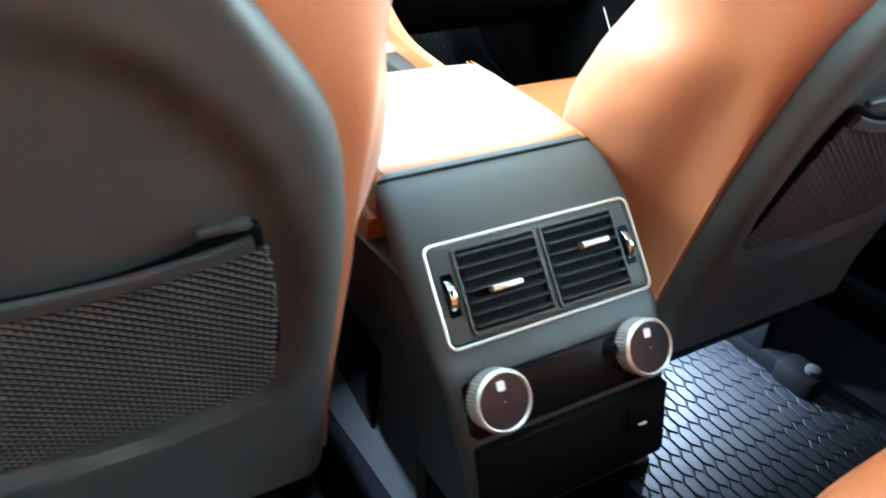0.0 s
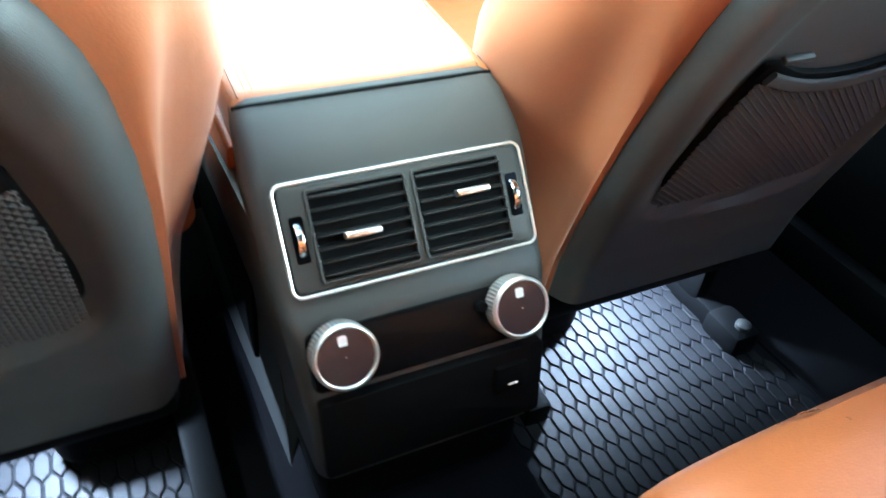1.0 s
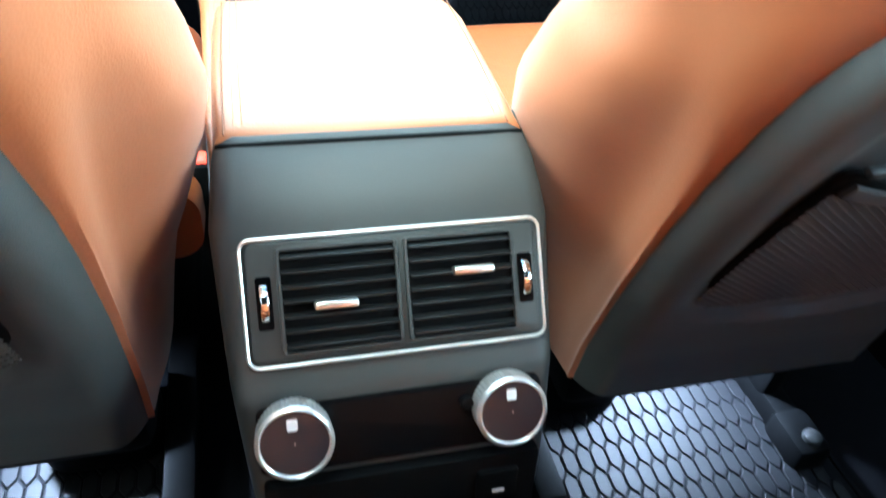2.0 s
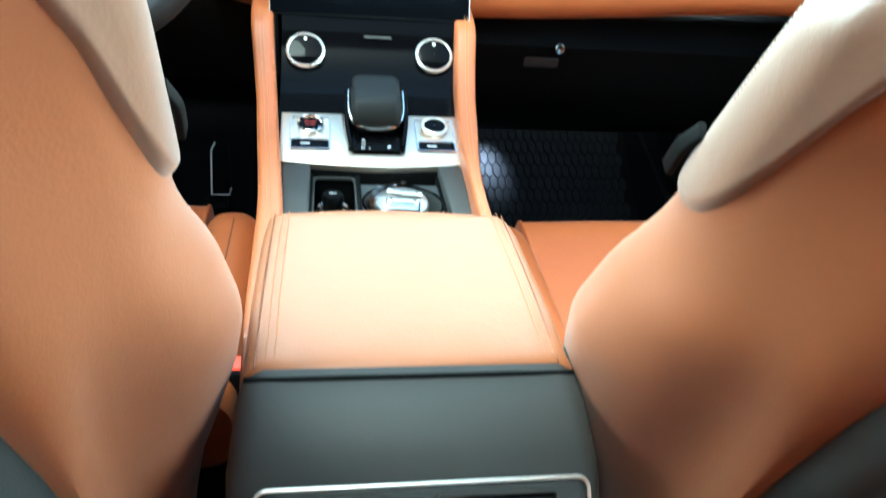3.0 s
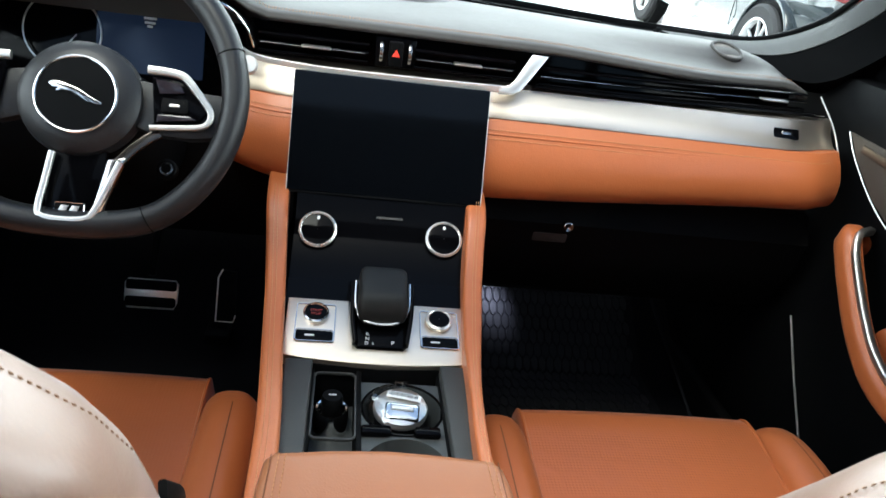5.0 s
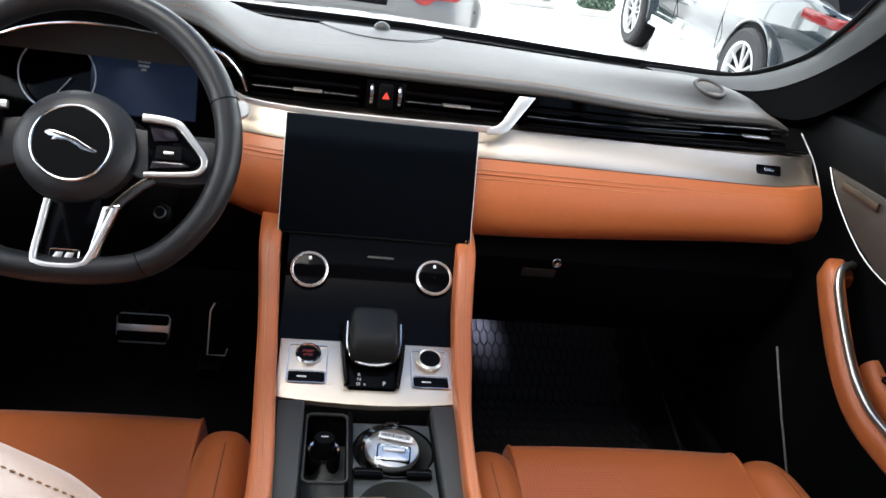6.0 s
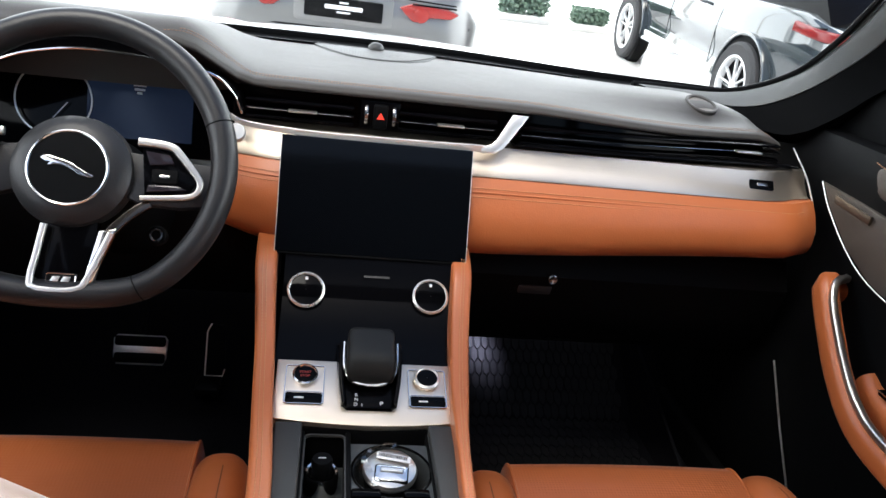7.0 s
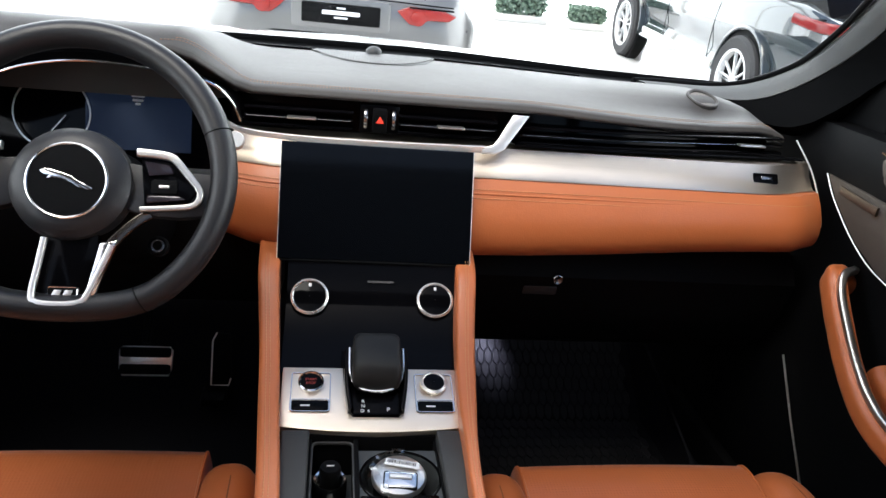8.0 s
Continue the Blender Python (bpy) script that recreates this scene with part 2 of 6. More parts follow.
def cabin_floor():
    fl = thing("floor", "black carpeted cabin floor with a raised centre tunnel", "floor", kind="structure")
    rings = []
    for y in (-0.55, 0.0, 0.3, 0.55, 0.70, 0.80, 1.2, 1.6, 1.95, 2.10, 2.25, 2.40):
        up = 0.0 if y < 1.95 else (y - 1.95) * 0.75
        k = smooth((y - 0.1) / 0.5)
        top = FLOOR + (0.06 + 0.05 * k) + up * 0.8
        row = [(-0.80, FLOOR + up), (-0.16, FLOOR + up), (-0.125, FLOOR + up + 0.02), (-0.105, top), (0.105, top), (0.125, FLOOR + up + 0.02), (0.16, FLOOR + up), (0.80, FLOOR + up)]
        rings.append([(x, y, z) for x, z in row] + [(x, y, z - 0.03) for x, z in row[::-1]])
    part("carpet", loft(rings), CARPET, fl)
    return fl


cabin_floor()


def cabin_shell():
    """Plain sides, roof and rear that close the cabin, rear openings blocked against light, the other glazed ones left
    free.
    """
    roof = thing("ceiling", "black headliner round an added, unseen glass roof panel", "ceiling", kind="structure")
    for size, c in (((0.34, 1.86, 0.05), (-0.55, 0.28, 1.34)), ((0.34, 1.86, 0.05), (0.55, 0.28, 1.34)), ((0.76, 0.19, 0.05), (0, 1.115, 1.34)), ((0.76, 1.19, 0.05), (0, -0.055, 1.34))):
        part("headliner", box(size, c, 0.02), HEADLINER, roof)
    # Unseen glass opening, added and placed to light the seats from above.
    glass = part("roof_glass", box((0.80, 0.52, 0.006), (0, 0.78, 1.368), 0.002), pane("roof_glass", (0.75, 0.77, 0.78)), roof)
    glass.visible_shadow = False
    # Unseen panel, raised over the rear window's place to shut out its light.
    back = thing("wall_rear", "unseen black panel added across the rear to block light", "wall", kind="structure")
    part("panel", box((1.56, 0.05, 1.34), (0, -0.72, 0.69), 0.02), HEADLINER, back)
    left = thing("wall_left", "black trimmed driver's side door panels below the windows", "wall", kind="structure")
    part("panel", box((0.06, 2.95, 0.75), (-0.83, 0.75, 0.45), 0.02), BLACK, left)
    part("pillar", box((0.06, 0.14, 0.6), (-0.78, 0.62, 1.05), 0.02, m=None), HEADLINER, left)
    right = thing("wall_right", "black trimmed rear passenger door panel below the window", "wall", kind="structure")
    part("panel", box((0.06, 1.3, 0.75), (0.83, -0.05, 0.45), 0.02), BLACK, right)
    part("pillar", box((0.06, 0.14, 0.6), (0.78, 0.62, 1.05), 0.02), HEADLINER, right)
    # Unseen panels added over the rear side windows to hold back their light.
    part("light_block", box((0.06, 1.27, 0.52), (-0.80, -0.08, 1.07), 0.02), HEADLINER, left)
    part("light_block", box((0.06, 0.42, 0.52), (0.80, -0.50, 1.07), 0.02), HEADLINER, right)
    for sx, w in ((-1, left), (1, right)):
        part("footwell_side", box((0.05, 0.46, 0.70), (sx * 0.80, 2.24, 0.42), 0.01), CARPET, w)
        part("sill", box((0.08, 3.1, 0.12), (sx * 0.80, 0.85, 0.10), 0.02), BLACK, w)
    front = thing("wall_front", "black carpeted bulkhead behind the footwells", "wall", kind="structure")
    part("panel", box((1.6, 0.04, 0.62), (0, 2.42, 0.45), 0.01), CARPET, front)


cabin_shell()


# ---- centre console ----
FASCIA_LINE = [(0.27, 0.713), (0.325, 0.712), (0.413, 0.749), (0.442, 0.773), (0.511, 0.829), (0.540, 0.865), (0.555, 0.897)]
FASCIA_HALF = [(0.27, 0.110), (0.33, 0.113), (0.44, 0.124), (0.51, 0.128), (0.540, 0.123), (0.556, 0.117)]


def console_block():
    """The dark body under the armrest, whose rear face holds the vents."""
    face = curve([(0, y, z) for z, y in FASCIA_LINE], 6)
    rings = []
    for p in face:
        w, y0, r = along(FASCIA_HALF, p.z), p.y, 0.016
        y1, flare = (1.16, 0.012) if p.z < 0.480 else (p.y + 0.02, 0.0)
        ring = []
        for sx in (-1, 1):
            arc = [(sx * (w - r + r * math.sin(a)), y0 + r - r * math.cos(a), p.z) for a in [math.pi / 2 * k / 5 for k in range(6)]]
            ring += arc[::-1] if sx < 0 else arc
        rings.append(ring + [(w + flare, y1, p.z), (-w - flare, y1, p.z)])
    return loft(rings)


VENT = plane_at((0.003, 0.801, 0.4765), (0, 0.625, 0.78), (0, -0.78, 0.625))
DIALS = plane_at((0, 0.737, 0.400), (0, 0.50, 0.866), (0, -0.866, 0.50))


def air_vent(console):
    """Rear air vent: chrome surround, two slatted openings, tabs and thumbwheels."""
    vent = part("rear_air_vent", plate(rounded(0.216, 0.086, 0.006), 0.02, 0.002, VENT @ Matrix.Translation((0, 0, 0.004))), FASCIA, console, "dark grey twin air vent panel with chrome surround")
    path = [VENT @ Vector((x, y, 0.006)) for x, y in rounded(0.222, 0.091, 0.008, 5)]
    part("chrome_surround", sweep(path, circle(0.0014, 8), up=VENT.col[2].xyz, closed=True), SILVER, vent)
    for x0, x1, tab in ((-0.0845, -0.0015, (-0.047, -0.004)), (0.0075, 0.0875, (0.055, 0.011))):
        cx, w = (x0 + x1) / 2, x1 - x0
        bm = plate(rounded(w, 0.073, 0.003), 0.002, 0, VENT @ Matrix.Translation((cx, 0, 0.0046)))
        part("vent_cavity", bm, BLACK, vent)
        rim = [VENT @ Vector((cx + x, y, 0.0062)) for x, y in rounded(w + 0.002, 0.075, 0.003, 3)]
        part("vent_rim", sweep(rim, rounded(0.003, 0.004, 0.0008, 2), up=VENT.col[2].xyz, closed=True), FASCIA, vent)
        for k in range(7):
            y = -0.0315 + 0.0105 * k
            part("slat", box((w - 0.002, 0.0020, 0.009), bevel=0.0005, seg=1, m=VENT @ Matrix.Translation((cx, y, 0.0090)) @ pose(0, 0, 0, 8)), SLAT, vent)
        part("vent_tab", box((0.031, 0.0058, 0.010), bevel=0.0016, m=VENT @ Matrix.Translation((*tab, 0.0145))), SATIN, vent, "satin metal vent tab")
    for x in (-0.0965, 0.0985):
        part("wheel_slot", plate(rounded(0.011, 0.038, 0.002), 0.002, 0, VENT @ Matrix.Translation((x, 0, 0.0052))), GLOSS, vent)
        part("thumbwheel", lathe([(0.0, -0.003), (0.017, -0.003), (0.0175, -0.0022), (0.0175, 0.0022), (0.017, 0.003), (0.0, 0.003)], 40, VENT @ Matrix.Translation((x, 0, -0.0060)) @ pose(0, 0, 0, 0, 90, 0)), CHROME, vent, "chrome vent thumbwheel")


def knurled(r, h, n=48):
    """A knob's side wall with fine ridges."""
    rings = []
    for z in (0, h * 0.86):
        rings.append([((r - (0.0008 if k % 2 else 0)) * math.cos(math.pi * k / n), (r - (0.0008 if k % 2 else 0)) * math.sin(math.pi * k / n), z) for k in range(2 * n)])
    return loft(rings)


def dial(parent, m, r, h, mark=True, label="black rotary dial with knurled chrome ring"):
    b = knurled(r, h)
    place(b, b.verts, m)
    knob = part("dial", b, SILVER, parent, label)
    part("dial_ring", lathe([(r, h * 0.82), (r + 0.0006, h * 0.92), (r - 0.0003, h), (r - 0.0022, h + 0.0012), (r - 0.0034, h + 0.0002), (r - 0.0036, h - 0.002)], 56, m), SILVER, knob)
    part("dial_face", lathe([(r - 0.003, h - 0.003), (r - 0.0032, h - 0.0006), (r * 0.6, h + 0.0002), (0.0005, h + 0.0004)], 48, m), KNOBCAP if mark else GLOSS, knob)
    if mark:
        part("index_mark", plate(rounded(0.0075, 0.0085, 0.0015), 0.0004, 0, m @ Matrix.Translation((-0.001, r * 0.52, h + 0.0009))), PLASTICWHITE, knob, "small white index mark")
    return knob


def console_rear(console):
    part("body", console_block(), FASCIA, console, "charcoal moulded console body")
    air_vent(console)
    part("climate_panel", plate(rounded(0.214, 0.050, 0.006), 0.02, 0.002, DIALS @ Matrix.Translation((0, 0, 0.003))), DIALCAP, console, "satin black rear climate panel")
    for x in (-0.0815, 0.0775):
        dial(console, DIALS @ Matrix.Translation((x, 0.006, 0.002)), 0.0272, 0.019)
    part("heater_button", lathe([(0.005, 0), (0.005, 0.006), (0.004, 0.007), (0, 0.007)], 20, DIALS @ Matrix.Translation((0.046, 0.012, 0.003))), BLACK, console)
    low = plane_at((0, 0.714, 0.335), (0, 0.16, 0.987), (0, -0.987, 0.16))
    part("socket_panel", plate(rounded(0.212, 0.084, 0.005), 0.02, 0.0015, low @ Matrix.Translation((0, -0.008, 0.002))), BLACK, console)
    part("socket_cover", plate(rounded(0.034, 0.030, 0.003), 0.008, 0.0015, low @ Matrix.Translation((0.072, 0.004, 0.006))), BLACK, console)
    part("usb_mark", plate(rounded(0.010, 0.0022, 0.0008), 0.0006, 0, low @ Matrix.Translation((0.073, -0.002, 0.0068))), PLASTICWHITE, console)
    for sx in (-1, 1):
        side = [(sx * 0.108, 0.82, 0.27), (sx * 0.111, 0.95, 0.265), (sx * 0.115, 1.10, 0.25), (sx * 0.119, 1.35, 0.25)]
        part("side_panel", sweep(curve(side, 5), rounded(0.014, 0.28, 0.006)), FASCIA, console)
    part("kick_panel", box((0.208, 0.43, 0.090), (0, 0.94, 0.232), 0.012), BLACK, console)


def armrest(console):
    """The padded lid, a little wider at the back, with a bowed front edge."""
    out = [(-0.1205, 0.893), (0.1195, 0.893)]
    right = [(0.1180, 0.98), (0.1150, 1.07), (0.110, 1.096), (0.100, 1.107)]
    front = [(0.045, 1.113), (0.0, 1.116), (-0.05, 1.114), (-0.107, 1.108)]
    left = [(-0.116, 1.099), (-0.119, 1.07), (-0.121, 0.98)]
    ring = out + right + front + left
    rows = []
    for inset, z in ((0.003, -0.046), (0.0, -0.040), (0.0, -0.012), (0.0025, -0.0055), (0.006, -0.0022), (0.012, -0.0005), (0.018, 0.0003), (0.026, 0.0009), (0.036, 0.0014), (0.048, 0.0017), (0.06, 0.0018)):
        q = inward(ring, min(inset, 0.012))
        s = 1 - max(0, inset - 0.012) / 0.11
        rows.append([(x * s, 1.0 + (y - 1.0) * s, 0.558 + (1.0 + (y - 1.0) * s - 0.893) * 0.074 + z) for x, y in q])
    lid = part("armrest_lid", loft(rows), LID, console, "tan leather padded armrest lid with stitched edges")
    for pts in ([(-0.1045, 0.906), (-0.1045, 1.0), (-0.102, 1.10)], [(0.1035, 0.906), (0.1025, 1.0), (0.098, 1.099)]):
        for dx in (0.0, 0.006):
            line = [(x + (dx if x < 0 else -dx), y, 0.5595 + (y - 0.893) * 0.074) for x, y, *_ in curve([(a, b, 0) for a, b in pts], 8)]
            part("stitching", stitches(line, (0, 0, 1)), THREAD, lid)
    for sx, x0 in ((-1, -0.1120), (1, 0.1065)):
        crease = [(x0, 0.897, 0.557), (x0, 1.0, 0.5655), (x0 - sx * 0.003, 1.10, 0.572)]
        part("seam", sweep(curve(crease, 6), circle(0.0007, 6)), THREAD_DARK, lid)
    part("lid_shut_line", sweep(curve([(-0.1185, 0.8935, 0.549), (-0.10, 0.8910, 0.5510), (0, 0.8905, 0.5515), (0.10, 0.8910, 0.5510), (0.1175, 0.8935, 0.549)], 4), circle(0.0024, 8)), BLACK, console)
    part("lid_gap", box((0.216, 0.20, 0.006), (0, 1.0, 0.520), 0.002), BLACK, console)


RAIL = [(0.905, 0.482, 0.111), (1.00, 0.502, 0.115), (1.10, 0.512, 0.116), (1.20, 0.514, 0.119), (1.33, 0.520, 0.129), (1.415, 0.546, 0.135), (1.47, 0.570, 0.140), (1.52, 0.599, 0.145), (1.555, 0.625, 0.148), (1.60, 0.645, 0.150), (1.66, 0.655, 0.152)]


def rails(console):
    """Leather-covered side rails that sweep up to the dashboard."""
    for sx in (-1, 1):
        inset = 0.0 if sx < 0 else 0.016
        line = curve([(sx * (x + 0.002 - inset), y, z) for y, z, x in RAIL], 5)
        rings = []
        for i, p in enumerate(line):
            t = (line[min(i + 1, len(line) - 1)] - line[max(i - 1, 0)]).normalized()
            n = Vector((0, -t.z, t.y)).normalized()
            k = 1.05 + 0.22 * smooth((i / (len(line) - 1) - 0.45) / 0.5)
            if sx > 0:
                k *= 0.58 + 0.42 * smooth((p.y - 1.24) / 0.17)
            rings.append([p + Vector((a * k, 0, 0)) + n * b * (1 - 0.5 * smooth((p.y - 1.54) / 0.07)) for a, b in rounded(0.0245, 0.060, 0.0055)])
        rail = part("side_rail", loft(rings), TAN, console, "tan leather console side rail with stitching")
        for dx in (-0.001, 0.004) if sx < 0 else (-0.001, 0.003):
            row = []
            for i, p in enumerate(line[6:-8], 6):
                t = (line[min(i + 1, len(line) - 1)] - line[i - 1]).normalized()
                n = Vector((0, -t.z, t.y))
                row.append(p + n * 0.0302 + Vector((sx * dx, 0, 0)))
            part("stitching", stitches(row, (0, 0, 1)), THREAD, rail)
        skirt = [(sx * (x + 0.001 - inset), y, z - 0.075) for y, z, x in RAIL[1:]]
        part("rail_skirt", sweep(curve(skirt, 4), rounded(0.014, 0.12, 0.005)), TAN, rail)
        skirt = [(sx * (x + 0.002 - inset), y, z - 0.19) for y, z, x in RAIL]
        part("rail_foot", sweep(curve(skirt, 4), rounded(0.018, 0.14, 0.006)), BLACK, rail)


TOP = plane_at((0, 1.331, 0.526), (0, 0.94, 0.33), (0, -0.33, 0.94))


def on_top(x, y):
    """A point of the sloping selector plate, y metres ahead of its rear edge."""
    return TOP @ Matrix.Translation((x, y, 0))


def selector(console):
    """Brushed plate with start button, drive dial and the gear selector."""
    out = [(-0.1205, 0.0)] + [(x, -0.008 * (1 - (x / 0.1205) ** 2)) for x in (-0.09, -0.06, -0.03, 0, 0.03, 0.06, 0.09)] + [(0.1155, 0.0), (0.1150, 0.093), (-0.1205, 0.093)]
    deck = part("selector_plate", plate(out, 0.02, 0.0025, TOP), BRUSHED, console, "brushed aluminium selector plate")
    for x in (-0.083, 0.077):
        frame_line = [on_top(x, 0.052) @ Vector((a, b, 0.0008)) for a, b in rounded(0.0495, 0.060, 0.003, 3)]
        part("button_frame", sweep(frame_line, circle(0.0009, 6), up=TOP.col[2].xyz, closed=True), CHROME, deck)
        sw = part("rocker_switch", plate(rounded(0.046, 0.017, 0.003), 0.006, 0.001, on_top(x, 0.030) @ Matrix.Translation((0, 0, 0.0022))), GLOSS, deck)
        part("switch_frame", sweep([on_top(x, 0.030) @ Vector((a, b, 0.0024)) for a, b in rounded(0.047, 0.018, 0.003, 3)], circle(0.0007, 6), up=TOP.col[2].xyz, closed=True), CHROME, sw)
        part("switch_mark", plate(rounded(0.012, 0.002, 0.0006), 0.0004, 0, on_top(x - 0.006, 0.030) @ Matrix.Translation((0, 0, 0.0026))), PLASTICWHITE, sw)
    m = on_top(-0.083, 0.066)
    start = part("start_button", lathe([(0.0165, 0), (0.0165, 0.005), (0.0145, 0.0062), (0.013, 0.0045), (0.0125, 0.003)], 40, m), CHROME, deck, "round start button with red lettering")
    part("button_face", lathe([(0.0126, 0.002), (0.0124, 0.0042), (0.006, 0.0052), (0, 0.0054)], 32, m), GLOSS, start)
    for words, dy, size in (("START", 0.0022, 0.0052), ("STOP", -0.0038, 0.0052)):
        letters(words, size, m @ Matrix.Translation((0, dy, 0.0057)), RED_DIM, start, "red lettering")
    m = on_top(0.077, 0.066)
    dial(deck, m, 0.0172, 0.0065, False, "drive mode dial with chrome ring")
    # selector base and grip
    base = [(-0.044, 0.118), (-0.040, 0.06), (-0.034, 0.020), (-0.029, 0.014), (0.029, 0.014), (0.034, 0.020), (0.040, 0.06), (0.044, 0.118)]
    gear = part("gear_selector", plate(base[::-1], 0.01, 0.003, TOP @ Matrix.Translation((0, 0, 0.006))), GLOSS, console, "black gear selector with chrome collar and lit letters")
    rim_line = [TOP @ Vector((x, y, 0.0062)) for x, y in base]
    part("selector_edge", sweep(rim_line, circle(0.0009, 6), up=TOP.col[2].xyz), GLOSS, gear)
    for sx in (-1, 1):
        wing = curve([TOP @ Vector((sx * 0.0325, 0.018, 0.006)), TOP @ Vector((sx * 0.0365, 0.045, 0.012)), TOP @ Vector((sx * 0.0385, 0.075, 0.019)), TOP @ Vector((sx * 0.038, 0.10, 0.023))], 6)
        part("selector_cheek", sweep(wing, rounded(0.006, 0.020, 0.0025), up=TOP.col[2].xyz), GLOSS, gear, "gloss black selector cheek")
    collar = curve([TOP @ Vector(p) for p in ((-0.0345, 0.098, 0.034), (-0.0335, 0.062, 0.026), (-0.024, 0.045, 0.021), (0, 0.040, 0.019), (0.024, 0.045, 0.021), (0.0335, 0.062, 0.026), (0.0345, 0.098, 0.034))], 6)
    part("selector_collar", sweep(collar, circle(0.0022, 8), up=TOP.col[2].xyz), CHROME, gear, "chrome selector collar")
    rings = []
    for z, w, y0, y1 in ((0.004, 0.027, 0.050, 0.098), (0.018, 0.030, 0.046, 0.104), (0.026, 0.0325, 0.042, 0.108), (0.038, 0.0335, 0.043, 0.112), (0.050, 0.0330, 0.049, 0.115), (0.059, 0.0320, 0.055, 0.115), (0.0635, 0.0305, 0.060, 0.112), (0.0660, 0.026, 0.067, 0.106)):
        c = (y0 + y1) / 2
        rings.append([TOP @ Vector((x, c + y, z * 0.76)) for x, y in rounded(1.88 * w, y1 - y0, min(0.010, (y1 - y0) * 0.4), 5)])
    part("selector_grip", loft(rings), material("soft_black_grip", (0.009, 0.0095, 0.0095), 0.55, bump=0.3, spec=0.25), gear, "soft black selector grip")
    for words, x, y in (("R", -0.0165, 0.0335), ("N", -0.0165, 0.0265), ("D", -0.0175, 0.0190), ("S", -0.0095, 0.0186)):
        letters(words, 0.0066 if words != "S" else 0.005, TOP @ Matrix.Translation((x, y, 0.0064)), PLASTICWHITE, gear)
    letters("P", 0.0085, TOP @ Matrix.Translation((0.0155, 0.021, 0.0064)), PLASTICWHITE, gear)


def letters(text, size, m, mat, parent, label=""):
    """Raised lettering in the built-in font, turned into a mesh."""
    c = bpy.data.curves.new("lettering", "FONT")
    c.body, c.size, c.align_x, c.align_y, c.extrude = text, size, "CENTER", "CENTER", 0.00012
    tmp = bpy.data.objects.new("lettering", c)
    me = bpy.data.meshes.new_from_object(tmp)
    bpy.data.objects.remove(tmp)
    me.transform(m)
    me.materials.clear()
    me.materials.append(mat)
    ob = new("lettering", me)
    ob.parent = parent
    return tagged(ob, label) if label else ob


def cup_tray(console):
    """Dark tray with a square well, a round cup well and two side ledges."""
    z0 = 0.516
    for x in (-0.0985, 0.0925):
        rings = [[(x + a, y, z0 - 0.0195 + (y - 1.2) * 0.02 + b) for a, b in rounded(0.034, 0.05, 0.003)] for y in (1.06, 1.2, 1.326)]
        part("tray_ledge", loft(rings), FASCIA, console, "charcoal satin ledge beside the cup wells")
    bm = box((0.19, 0.29, 0.006), (0, 1.19, 0.452), 0.001)
    part("tray_floor", bm, SHELL, console)
    wall = bmesh.new()
    for size, c in (((0.006, 0.155, 0.06), (-0.0245, 1.255, 0.480)), ((0.17, 0.008, 0.064), (0, 1.331, 0.484)), ((0.006, 0.28, 0.062), (-0.0815, 1.19, 0.480)), ((0.006, 0.28, 0.062), (0.0765, 1.19, 0.480))):
        box(size, c, 0.0015, bm=wall)
    part("tray_wall", wall, BLACK, console)
    # deck round the cup wells
    cx, n = 0.027, 48
    for cy, r in ((1.262, 0.047), (1.165, 0.045)):
        inner = [(cx + r * math.cos(2 * math.pi * k / n), cy + r * math.sin(2 * math.pi * k / n)) for k in range(n)]
        outer = []
        for x, y in inner:
            dx, dy = x - cx, y - cy
            s = min(0.0495 / max(abs(dx), 1e-6), 0.050 / max(abs(dy), 1e-6))
            outer.append((cx + dx * s, cy + dy * s))
        rings = [[(x, y, z0 - 0.012) for x, y in outer], [(x, y, z0 - 0.012) for x, y in inner], [(x, y, z0 - 0.014) for x, y in inner], [(cx + (x - cx) * 0.9, cy + (y - cy) * 0.9, 0.459) for x, y in inner]]
        part("cup_well", loft(rings, caps=False), SHELL, console, "black cup well")
    rim = [Vector((-0.053 + a, 1.262 + b, z0 - 0.009)) for a, b in rounded(0.050, 0.122, 0.008, 4)]
    part("well_rim", sweep(rim, rounded(0.003, 0.004, 0.001, 2), closed=True), FASCIA, console, "dark rounded rim of the square well")
    ring = [Vector((cx + 0.0475 * math.cos(2 * math.pi * k / n), 1.262 + 0.0475 * math.sin(2 * math.pi * k / n), z0 - 0.0115)) for k in range(n)]
    part("cup_ring", sweep(ring, circle(0.0016, 6), closed=True), GLOSS, console)
    for x, w in ((0.000, 0.034), (0.058, 0.030)):
        part("cup_finger", box((w, 0.014, 0.008), (x - 0.005, 1.216, z0 - 0.007), 0.003), GLOSS, console)
    lighter = part("lighter_socket", lathe([(0.0205, 0.455), (0.0205, 0.489), (0.0190, 0.492), (0.0165, 0.491), (0.0150, 0.486)], 32, Matrix.Translation((-0.055, 1.280, -0.004))), CHROME, console, "chrome ringed lighter socket with black plug")
    part("lighter_plug", lathe([(0.0115, 0.47), (0.0115, 0.496), (0.0128, 0.499), (0.0128, 0.507), (0.0115, 0.5105), (0.0, 0.511)], 32, Matrix.Translation((-0.055, 1.280, -0.004))), BLACK, lighter)
    part("plug_mark", plate(rounded(0.009, 0.0016, 0.0006), 0.0003, 0, Matrix.Translation((-0.055, 1.280, 0.5075))), PLASTICWHITE, lighter)


STACK = [(1.412, 0.553), (1.47, 0.570), (1.508, 0.592), (1.533, 0.617), (1.552, 0.645), (1.575, 0.690)]


